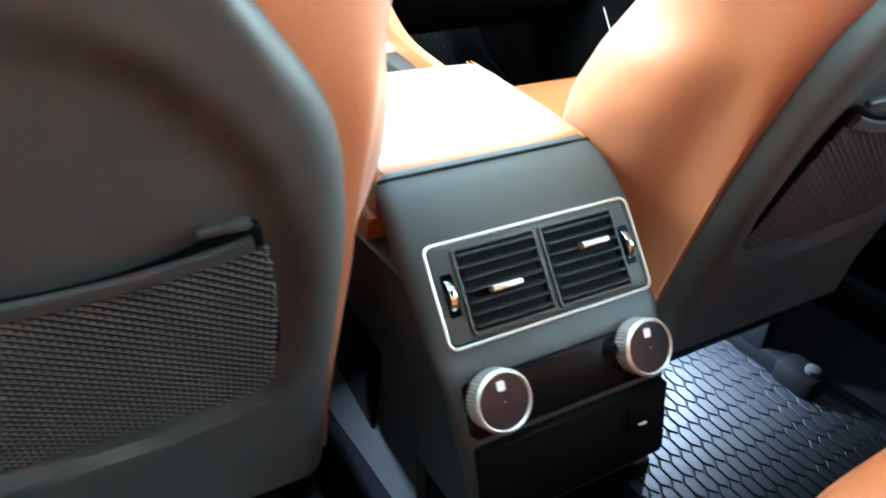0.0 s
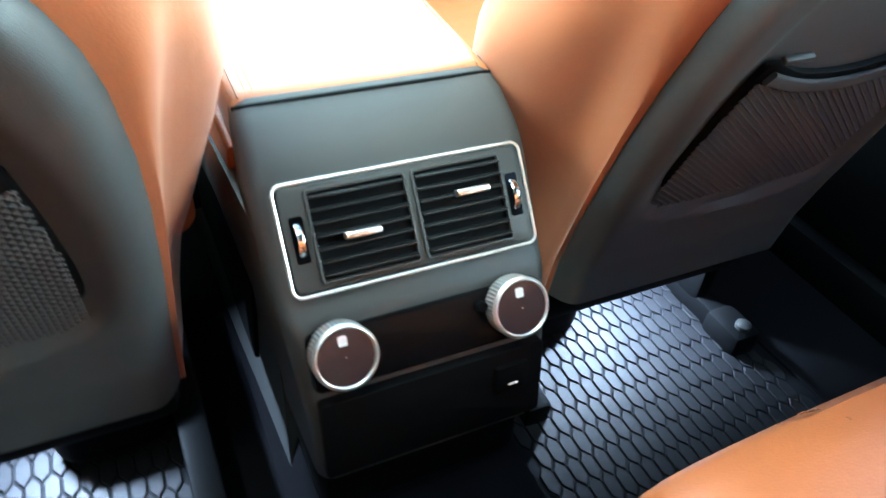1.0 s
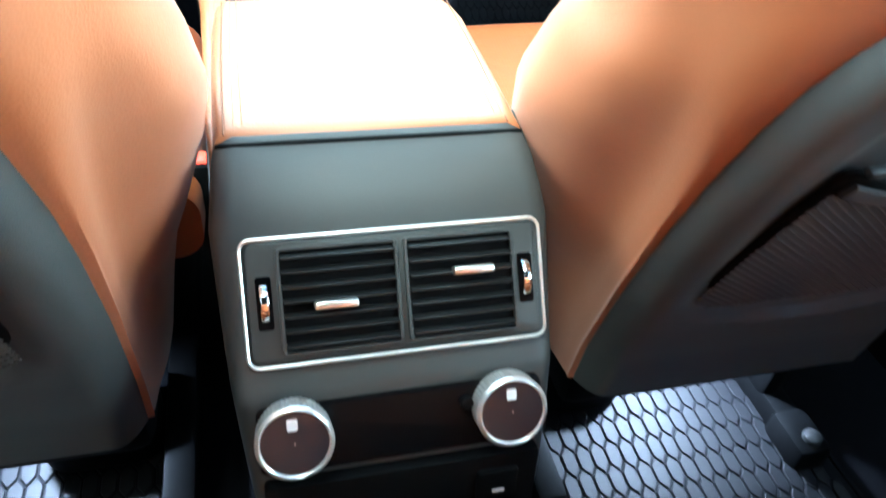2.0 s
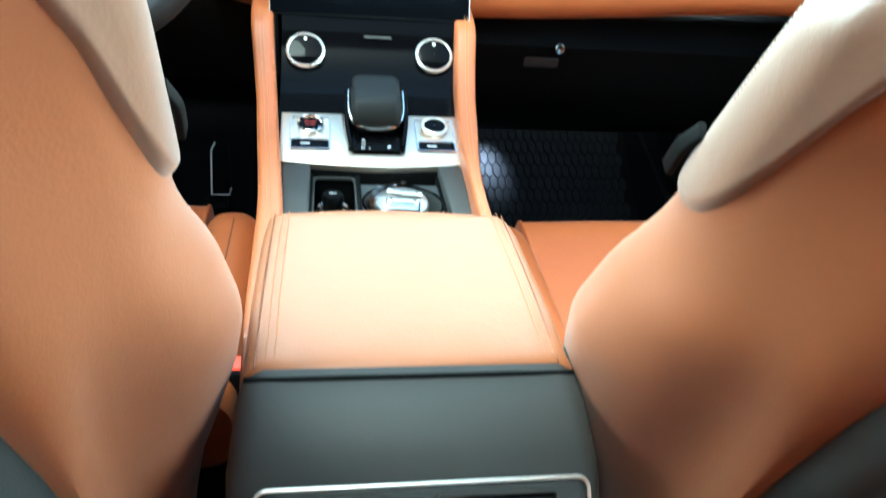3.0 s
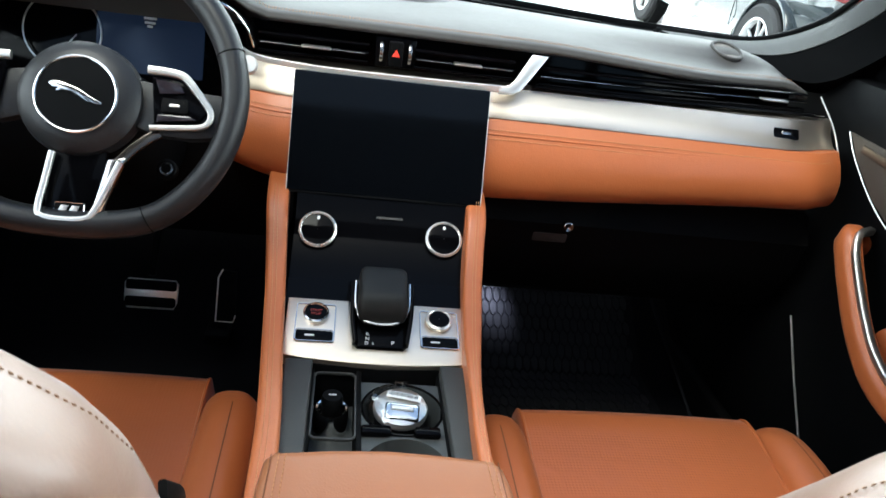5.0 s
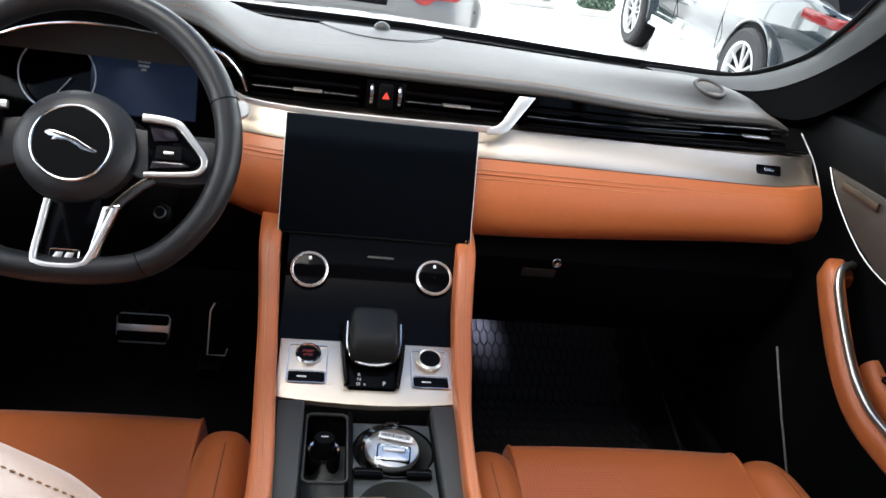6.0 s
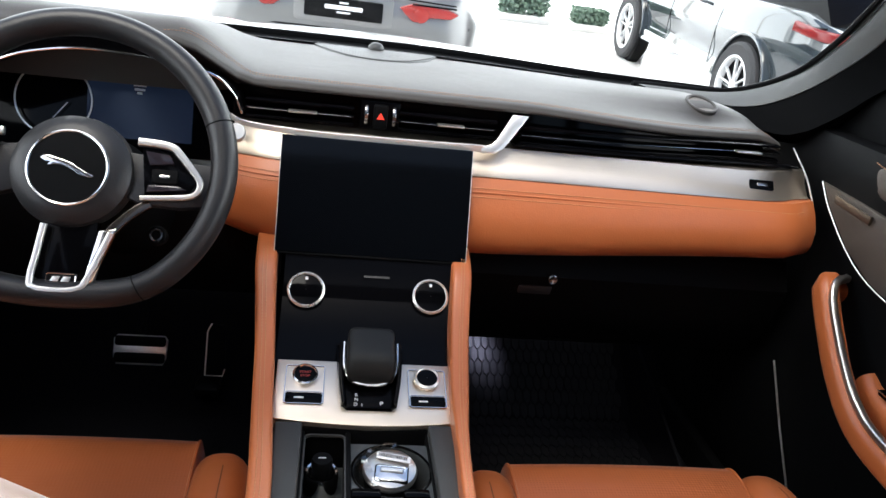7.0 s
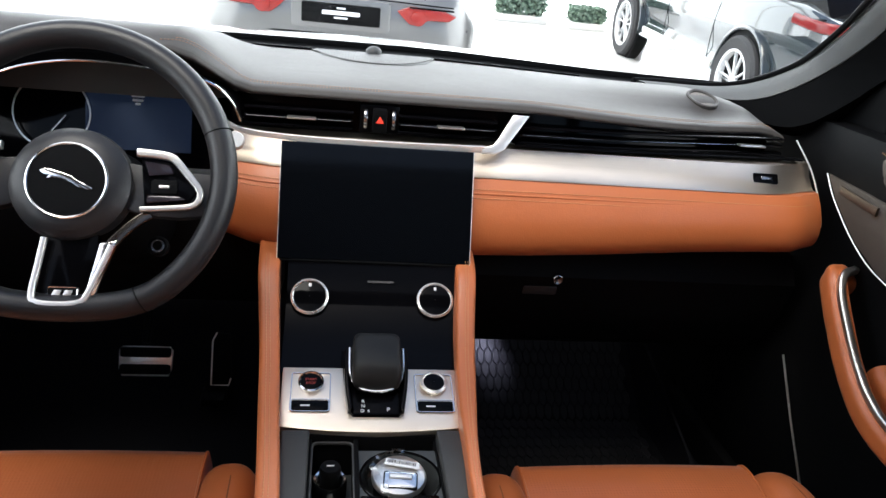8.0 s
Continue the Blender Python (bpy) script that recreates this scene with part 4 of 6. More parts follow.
        trim = curve([m @ Vector((sx * x, y, z)) for x, y, z in ((0.075, 0.036, 0.014), (0.096, 0.035, 0.015), (0.113, 0.0325, 0.015), (0.121, 0.027, 0.015), (0.136, 0.010, 0.014), (0.147, -0.004, 0.013), (0.1495, -0.012, 0.013), (0.147, -0.020, 0.013), (0.139, -0.026, 0.013), (0.118, -0.029, 0.013), (0.082, -0.032, 0.013))], 4)
        part("spoke_trim", sweep(trim, rounded(0.0080, 0.007, 0.002, 3), up=m.col[2].xyz, scale=lambda t: 1.25 - 0.45 * smooth(t)), SATIN, spoke, "satin metal spoke trim")
    # lower spoke
    low = [(-0.024, -0.060), (0.036, -0.060), (0.036, -0.10), (0.026, -0.146), (-0.024, -0.146), (-0.028, -0.10)]
    spoke = part("lower_spoke", plate(low[::-1], 0.012, 0.002, m @ Matrix.Translation((0, 0, 0.005))), GLOSS, w, "gloss black lower spoke in a bright frame")
    vee = curve([m @ Vector(p) for p in ((-0.020, -0.070, 0.014), (-0.025, -0.105, 0.013), (-0.0285, -0.135, 0.014), (-0.023, -0.145, 0.015), (0.003, -0.147, 0.015), (0.024, -0.144, 0.015), (0.032, -0.134, 0.014), (0.044, -0.103, 0.013), (0.054, -0.076, 0.014))], 6)
    part("spoke_frame", sweep(vee, rounded(0.0072, 0.007, 0.002, 3), up=m.col[2].xyz), SILVER, spoke, "satin metal vee-shaped spoke frame")
    part("frame_blade", plate([(0.040, -0.074), (0.060, -0.070), (0.040, -0.134), (0.027, -0.142)][::-1], 0.008, 0.0025, m @ Matrix.Translation((0, 0, 0.014))), CHROME, spoke, "wide polished right arm of the spoke frame")
    link = curve([m @ Vector(p) for p in ((0.050, -0.078, 0.010), (0.062, -0.062, 0.008), (0.078, -0.046, 0.006), (0.092, -0.036, 0.004))], 5)
    part("spoke_link", sweep(link, rounded(0.013, 0.006, 0.002, 3), up=m.col[2].xyz), material("smoked_chrome", (0.10, 0.088, 0.078), 0.22, 1.0), spoke, "dark polished link below the side spoke")
    badge = part("spoke_badge", plate(rounded(0.034, 0.0145, 0.002), 0.003, 0.0008, m @ Matrix.Translation((0.003, -0.133, 0.0085))), BLACK, spoke)
    part("badge_edge", sweep([m @ Vector((0.003 + x, -0.133 + y, 0.0088)) for x, y in rounded(0.032, 0.0125, 0.002, 3)], circle(0.0006, 5), up=m.col[2].xyz, closed=True), CHROME, badge)
    for x0 in (-0.0075, 0.0045):
        part("badge_shape", plate([(-0.0055, -0.003), (0.0035, -0.003), (0.0055, 0.003), (-0.0025, 0.003)], 0.001, 0.0003, m @ Matrix.Translation((0.004 + x0, -0.133, 0.0095))), SILVER, badge)
    part("column_shroud", lathe([(0.05, -0.02), (0.062, -0.05), (0.072, -0.12), (0.075, -0.24), (0, -0.24)], 32, m), BLACK, w)
    part("column_button", lathe([(0.013, 0), (0.013, 0.012), (0.011, 0.014), (0, 0.014)], 24, m @ Matrix.Translation((0.083, -0.062, -0.10))), BLACK, w, "black column adjuster button")
    part("button_ring", lathe([(0.0075, 0.013), (0.0085, 0.0150), (0.0060, 0.0152), (0.005, 0.013)], 24, m @ Matrix.Translation((0.083, -0.062, -0.10))), DARKCHROME, w)
    stalk = curve([m @ Vector(p) for p in ((0.05, 0.015, -0.055), (0.12, 0.020, -0.060), (0.172, 0.022, -0.070))], 6)
    st = part("stalk", sweep(stalk, circle(0.007, 10)), BLACK, w)
    part("stalk_tip", lathe([(0.0, -0.006), (0.0105, -0.006), (0.0125, -0.003), (0.0125, 0.003), (0.0105, 0.006), (0, 0.006)], 24, Matrix.Translation((-0.197, 1.556, 0.821)) @ pose(0, 0, 0, 60, 12, 0)), SILVER, st, "satin round stalk tip")


steering_wheel()


def pedals():
    br = thing("brake_pedal", "wide aluminium brake pedal with black rubber bars", "pedal")
    m = plane_at((-0.435, 1.958, 0.233), (0, 0.45, 0.89), (0, -0.89, 0.45))
    part("pad", plate([(-0.046, -0.031), (0.046, -0.031), (0.053, -0.016), (0.054, 0.022), (0.047, 0.031), (-0.047, 0.031), (-0.054, 0.022), (-0.053, -0.016)], 0.008, 0.002, m), SILVER, br)
    for y in (-0.0165, 0.0185):
        part("rubber_bar", plate(rounded(0.102, 0.021, 0.006), 0.003, 0.001, m @ Matrix.Translation((0, y, 0.0025))), BLACK, br)
    part("arm", sweep(curve([(-0.435, 1.97, 0.27), (-0.432, 2.05, 0.40), (-0.43, 2.02, 0.60)], 5), rounded(0.014, 0.02, 0.004)), BLACK, br)
    ac = thing("accelerator_pedal", "tall narrow aluminium accelerator pedal", "pedal")
    m = plane_at((-0.288, 2.000, 0.215), (0, 0.45, 0.89), (0, -0.89, 0.45))
    out = [(-0.019, -0.055), (0.018, -0.055), (0.022, -0.04), (0.017, 0.055), (-0.012, 0.058), (-0.020, 0.04)]
    part("pad", plate(out, 0.008, 0.002, m), BLACK, ac)
    path = [m @ Vector((x, y, 0.0008)) for x, y in (out[4], out[5], out[0], out[1], out[2])]
    part("edge", sweep(path, circle(0.0017, 6), up=m.col[2].xyz), SATIN, ac)
    part("hinge", box((0.05, 0.06, 0.02), (-0.30, 1.97, 0.142), 0.005), BLACK, ac)


pedals()


# ---- seats ----
# height, rear line, front line, shell half-width, rear corner, half-width
BACK = [(0.30, 0.845, 1.03, 0.166, 0.176, 0.185), (0.36, 0.835, 1.05, 0.168, 0.177, 0.194), (0.42, 0.818, 1.05, 0.170, 0.179, 0.206), (0.47, 0.802, 1.02, 0.172, 0.183, 0.222), (0.55, 0.775, 0.985, 0.173, 0.190, 0.244), (0.60, 0.758, 0.962, 0.171, 0.195, 0.253), (0.655, 0.739, 0.933, 0.164, 0.203, 0.245), (0.685, 0.729, 0.915, 0.156, 0.206, 0.234), (0.71, 0.720, 0.897, 0.144, 0.208, 0.230), (0.76, 0.702, 0.862, 0.110, 0.214, 0.233), (0.82, 0.680, 0.820, 0.068, 0.214, 0.236), (0.85, 0.669, 0.800, 0.048, 0.208, 0.236), (0.875, 0.661, 0.789, 0.036, 0.196, 0.226), (0.904, 0.650, 0.775, 0.04, 0.181, 0.202), (0.93, 0.642, 0.757, 0.03, 0.140, 0.161), (0.945, 0.638, 0.740, 0.03, 0.094, 0.115)]
SEAM = (0.932, 0.930, 0.920, 0.908, 0.848, 0.773, 0.732, 0.724, 0.730, 0.740, 0.752, 0.770, 0.780)


# half-width of the hollow that holds the map pocket
HOLLOW = [(0.30, -0.03), (0.418, -0.03), (0.432, 0.06), (0.442, 0.098), (0.46, 0.119), (0.50, 0.126), (0.58, 0.123), (0.63, 0.112), (0.67, 0.098), (0.70, 0.080), (0.73, 0.056), (0.755, 0.02), (0.775, -0.03), (0.95, -0.03)]


def back_half(z):
    """Half of the backrest's outline in plan, from the middle of the back round to the front."""
    yr, yf, ws, rb, w = along(BACK, z)
    d = yf - yr
    u = smooth((z - 0.66) / 0.12)
    c3, c4, c5 = 0.012 + 0.012 * u, 0.22 + 0.20 * u, 0.41 + 0.14 * u
    return [(0, yr), (ws * 0.55, yr + 0.001), (ws, yr + 0.005), (ws + (rb - ws) * 0.62, yr + c3), (rb, yr + d * c4), (rb + (w - rb) * 0.68, yr + d * c5), (w, yr + d * 0.65), (w - 0.003, yr + d * 0.81), (w - 0.014, yr + d * 0.94), (w - 0.032, yf), (w - 0.055, yf - d * 0.06), (w * 0.55, yf - d * 0.22), (0, yf - d * 0.25)]


def around(half):
    """The whole closed ring from a smooth half."""
    return half + [(-x, y, z) for x, y, z in half[-2:0:-1]]


def back_ring(z):
    return around([tuple(p) for p in curve([(x, y, z) for x, y in back_half(z)], 4)])


def cover_ring(t):
    """Ring t of the shoulder cover: 0 at the curved seam, 1 at the top, swelling above the seam."""
    seam = [p.x for p in curve([(s, 0, 0) for s in SEAM], 4)]
    half = []
    for k, s in enumerate(seam):
        z = s + (0.950 - s) * t
        ring = curve([(x, y, z) for x, y in back_half(min(z, 0.944))], 4)
        a, b, c = ring[max(k - 1, 0)], ring[k], ring[min(k + 1, len(ring) - 1)]
        side = (c - a).cross(Vector((0, 0, 1))).normalized() if 0 < k < len(ring) - 1 else Vector((0, -1 if k == 0 else 1, 0))
        grow = -0.004 + 0.0105 * math.sin(math.pi / 2 * min(1.0, (z - s) / 0.016))
        half.append(tuple(b + side * grow))
    return around(half)


def on_cover(f, z, grow=0.0070):
    """A point on the cover, f steps round the half outline."""
    ring = curve([(x, y, z) for x, y in back_half(z)], 4)
    k = int(f * 4)
    side = (ring[k + 1] - ring[k - 1]).cross(Vector((0, 0, 1))).normalized()
    return ring[k] + side * grow


def front_seat(x, back=0.0, squab_shift=0.0, squab_ahead=0.02):
    seat = thing("front_seat", "tan leather front seat with charcoal back shell", "seat", "front seats", at=Matrix.Translation((x, back, back * 0.8)))
    levels = [0.30 + 0.64 * k / 46 for k in range(47)]
    part("backrest", loft([back_ring(z) for z in levels]), TAN_GLOSSY, seat, "tan leather backrest with soft side bolsters")
    part("shoulder_cover", loft([cover_ring((k / 30) ** 1.4) for k in range(31)]), COVER, seat, "glossy tan leather shoulder cover above a curved seam, its sheen painted in as a paler base")
    for sx in (-1, 1):
        row = [on_cover(7.25, 0.80 + 0.14 * k / 34) for k in range(35)]
        part("stitching", stitches([Vector((sx * p.x, p.y, p.z)) for p in row], (sx * 0.7, -0.5, 0.5), 0.0034, 0.0020, 0.00042), TAUPE_THREAD, seat)
    inner = 1 if x < 0 else -1
    strap = [Vector((inner * (p.x + 0.002), p.y + 0.008, p.z)) for p in (on_cover(7.5, 0.772, 0.003), on_cover(7.5, 0.758, 0.008), on_cover(7.5, 0.741, 0.008))]
    part("belt_guide", sweep(curve(strap, 4), rounded(0.0045, 0.011, 0.0016), up=(0, 1, 0)), BLACK, seat, "black belt guide tab")
    # hard shell on the back
    rows = []
    for k in range(64):
        z = 0.30 + 0.575 * k / 63
        yr, yf, e = along(BACK, z)[:3]
        crown = 0.014 - 0.008 * smooth((z - 0.78) / 0.09)
        hollow = along(HOLLOW, z)
        half = []
        for f in (0, 0.2, 0.35, 0.45, 0.52, 0.58, 0.63, 0.68, 0.72, 0.76, 0.80, 0.84, 0.88, 0.92, 0.96, 0.985, 1.0):
            rise = 0.009 * smooth((e * f - hollow + 0.006) / 0.026) * smooth((0.86 - z) / 0.10)
            fall = (crown + rise) * (1 - max(0.0, (f - 0.84) / 0.16) ** 2.6)
            half.append((e * f, yr - fall))
        half += [(e + 0.002, yr + 0.004), (e - 0.002, yr + 0.012)]
        ring = half + [(-a, b) for a, b in half[::-1][:-1]]
        rows.append([Vector((a, b, z)) for a, b in ring])
    shell = part("back_shell", loft(rows), SHELL, seat, "charcoal moulded back shell")
    map_pocket(shell, 0.012 if x < 0 else 0.024)
    part("hinge_cover", box((0.33, 0.10, 0.09), (0, 0.91, 0.275), 0.018), BLACK, seat)
    cushion(seat, squab_ahead, squab_shift)
    for sx in (-1, 1):
        rail = part("seat_rail", box((0.035, 0.62, 0.05), (sx * 0.17, 1.12, FLOOR + 0.026), 0.006), BLACK, seat)
        if sx == inner:
            part("rail_cover", box((0.125, 0.10, 0.085), (sx * 0.085, 0.985, FLOOR + 0.045), 0.030, 4), BLACK, rail, "rounded black rail end cover")
            continue
        part("rail_foot", box((0.05, 0.07, 0.05), (sx * 0.17, 0.84, FLOOR + 0.030), 0.012), BLACK, rail)
        part("rail_bolt", lathe([(0.011, 0), (0.011, 0.008), (0.007, 0.011), (0, 0.011)], 12, Matrix.Translation((sx * 0.17, 0.825, FLOOR + 0.054))), FASCIA, rail)
        part("seat_riser", box((0.03, 0.40, 0.16), (sx * 0.165, 1.10, FLOOR + 0.12), 0.01), BLACK, seat)
    b = part("belt_buckle", box((0.020, 0.030, 0.085), (inner * 0.224, 1.07, 0.380), 0.005), BLACK, seat, "black belt buckle with red button")
    part("buckle_button", box((0.014, 0.018, 0.005), (inner * 0.224, 1.07, 0.4235), 0.0015), RED, b)
    return seat


def map_pocket(shell, sag):
    """Net pocket in a recess of the back shell."""
    lean = Vector((0, -0.335, 0.942))
    pk = plane_at((0, along(BACK, 0.52)[0] - 0.0165, 0.52), lean, (0, -0.942, -0.375))
    out = [(p.x, p.y) for p in curve([(0.101, 0.118, 0), (0.111, 0.090, 0), (0.122, 0.0, 0), (0.121, -0.060, 0), (0.104, -0.085, 0), (0.0, -0.092, 0), (-0.104, -0.085, 0), (-0.121, -0.060, 0), (-0.122, 0.0, 0), (-0.111, 0.090, 0), (-0.101, 0.118, 0), (-0.055, 0.101, 0), (0.0, 0.094, 0), (0.055, 0.101, 0)], 4, closed=True)]
    pocket = part("map_pocket", plate(out, 0.006, 0.002, pk), BLACK, shell, "black netted map pocket")
    droop = lambda x: sag * (1 - (x / 0.102) ** 2)
    band = [pk @ Vector((x, 0.108 - droop(x), 0.004)) for x in across(-0.101, 0.101, 20)]
    part("pocket_band", sweep(band, rounded(0.005, 0.013, 0.002, 3), up=pk.col[1].xyz), NET, pocket, "dark grey woven pocket hem")
    net, cell = bmesh.new(), 0.0112
    for s in (-1, 1):
        for k in range(-36, 40):
            pts = []
            for i in range(-48, 49):
                a = i * 0.0025
                y = s * (a * 0.8) + k * cell * 0.64
                if abs(a) < 0.118 - 0.10 * max(0, y - 0.03) and -0.082 < y < 0.101 - droop(max(-0.102, min(0.102, a))):
                    pts.append(pk @ Vector((a, y, 0.0026)))
            if len(pts) > 1:
                sweep([pts[0], pts[-1]], [(0.0018, 0), (0, 0.0015), (-0.0018, 0)], up=pk.col[2].xyz, bm=net)
    tagged(part("pocket_net", net, NET, pocket), kind="stuff")
    for sx in (-1, 1):
        part("pocket_clip", box((0.032, 0.007, 0.008), (sx * 0.084, 0.125, 0.002), 0.003, m=pk), FASCIA, shell)


def cushion(seat, ahead, shift):
    """Seat squab: perforated centre between two side bolsters."""
    rings = []
    for y, z, th in ((0.98, 0.400, 0.08), (1.06, 0.394, 0.12), (1.18, 0.396, 0.13), (1.28, 0.405, 0.13), (1.35, 0.417, 0.13), (1.385, 0.418, 0.125), (1.404, 0.411, 0.11), (1.416, 0.392, 0.08), (1.418, 0.36, 0.03)):
        rings.append([(a + shift, y + ahead, z + 0.004 + 0.004 * (1 - (a / 0.18) ** 2)) for a in across(0.176, -0.176, 12)] + [(shift - 0.178, y + ahead, z - 0.008), (shift - 0.17, y + ahead, z - th), (shift + 0.17, y + ahead, z - th), (shift + 0.178, y + ahead, z - 0.008)])
    sq = part("squab", loft(rings), TAN_HOLES, seat, "perforated tan leather seat squab")
    for sx in (-1, 1):
        lines = curve([(shift + sx * 0.174, y + ahead, z + 0.004) for y, z in ((1.06, 0.3945), (1.18, 0.3965), (1.28, 0.4055), (1.35, 0.4175), (1.385, 0.4185), (1.404, 0.4115), (1.4165, 0.392))], 4)
        part("piping", sweep(lines, circle(0.0022, 6)), TAN, sq)
        path = curve([(shift + sx * 0.208, 1.02, 0.396), (shift + sx * 0.211, 1.10, 0.401), (shift + sx * 0.2115, 1.21, 0.408), (shift + sx * 0.2115, 1.315, 0.412), (shift + sx * 0.2105, 1.360, 0.407), (shift + sx * 0.209, 1.387, 0.392), (shift + sx * 0.207, 1.397, 0.360)], 6)
        bol = part("squab_bolster", sweep(path, [(a, b - 0.018) for a, b in rounded(0.074, 0.090, 0.032, 6)], scale=lambda t: 1.0 - 0.30 * smooth((t - 0.70) / 0.30)), TAN, seat, "rounded tan leather squab bolster")
        part("bolster_seam", sweep([p + Vector((sx * 0.004, 0, 0.0262)) for p in path[5:29]], circle(0.0014, 6)), THREAD_DARK, bol)


front_seat(-0.371, 0.0, -0.023)
front_seat(0.365, -0.012, 0.022, 0.010)


def rear_seat():
    seat = thing("rear_bench", "tan leather rear bench seat", "seat")
    for sx in (-1, 1):
        rings = []
        for y, z, th, w in ((0.02, 0.415, 0.2, 0.370), (0.25, 0.41, 0.2, 0.375), (0.40, 0.409, 0.2, 0.375), (0.475, 0.404, 0.19, 0.366), (0.508, 0.392, 0.17, 0.350), (0.524, 0.366, 0.14, 0.335), (0.528, 0.330, 0.10, 0.325), (0.522, 0.300, 0.06, 0.318)):
            rings.append([(sx * (0.405 + a), y + 0.016, z + 0.012 + b) for a, b in [(w * math.cos(t), 0.0 + (0.05 * math.sin(t) ** 0.5 if 0 <= math.sin(t) else -th * abs(math.sin(t)) ** 0.4)) for t in [2 * math.pi * k / 36 for k in range(36)]]])
        c = part("rear_cushion", loft(rings), TAN, seat, "plump tan leather rear cushion")
        pth = [Vector((sx * (0.405 - 0.19), y, z + 0.056)) for y, z in ((0.06, 0.415), (0.25, 0.41), (0.40, 0.409), (0.475, 0.406), (0.510, 0.398), (0.532, 0.382), (0.540, 0.366))]
        part("cushion_seam", sweep(pth, circle(0.0015, 6)), THREAD_DARK, c)
    part("base", box((1.5, 0.5, 0.22), (0, 0.22, 0.20), 0.02), CARPET, seat)
    part("rear_backrest", box((1.5, 0.16, 0.62), bevel=0.05, seg=4, m=pose(0, -0.12, 0.72, -18)), TAN, seat)


rear_seat()


# ---- floor mats ----
def floor_mat(x0, x1, y0, y1, z, slope, label, chamfer=0.0, limit=300):
    """Rubber mat with raised stretched six-sided cells."""
    mat = thing("floor_mat", label, "floor mat", "floor mats")
    h = lambda y: z + max(0.0, y - 1.95) * slope
    n = 8
    rings = [[(x0, y, h(y)), (x0, y, h(y) + 0.008), (x1 - chamfer * smooth((y - y0) / (y1 - y0)), y, h(y) + 0.008), (x1 - chamfer * smooth((y - y0) / (y1 - y0)), y, h(y))] for y in sorted(set(across(y0, y1, n) + ([1.95] if y0 < 1.95 < y1 else [])))]
    part("mat_base", loft(rings), MATBASE, mat)
    edge = [Vector((x0, y0, h(y0) + 0.009)), Vector((x1, y0, h(y0) + 0.009)), Vector((x1 - chamfer, y1, h(y1) + 0.009)), Vector((x0, y1, h(y1) + 0.009))]
    part("mat_edge", sweep([edge[0], edge[1], edge[2], edge[3], edge[0]], rounded(0.008, 0.006, 0.002, 2)), MATBASE, mat)
    a, b = 0.0080, 0.0208
    hexa = [(0, b), (-a, b * 0.48), (-a, -b * 0.48), (0, -b), (a, -b * 0.48), (a, b * 0.48)]
    bm = plate(hexa[::-1], 0.003, 0.0008, seg=1)
    me = bpy.data.meshes.new("mat_cell")
    bmesh.ops.recalc_face_normals(bm, faces=bm.faces)
    bm.to_mesh(me)
    me.materials.append(MATCELL)
    bm.free()
    px, py = 2 * a + 0.0030, b * 1.48 + 0.0030
    spots = []
    j = 0
    y = y0 + 0.025
    while y < y1 - 0.02:
        x = x0 + 0.018 + (px / 2 if j % 2 else 0)
        while x < x1 - 0.016 - chamfer * smooth((y - y0) / (y1 - y0)):
            spots.append((x, y))
            x += px
        y, j = y + py * (0.8 if y > 1.95 and slope else 1.0), j + 1
    tilt = math.degrees(math.atan(slope))
    for x, y in spots[:limit]:
        c = new("mat_cell", me)
        c.matrix_basis = pose(x, y, h(y) + 0.0108, tilt if y > 1.95 else 0)
        c.parent = mat
    if len(spots) > limit:
        rest = bmesh.new()
        for x, y in spots[limit:]:
            plate(hexa[::-1], 0.003, 0.0008, pose(x, y, h(y) + 0.0108, tilt if y > 1.95 else 0), rest, 1)
        tagged(part("mat_cells_rest", rest, MATCELL, mat), kind="stuff")
    return mat


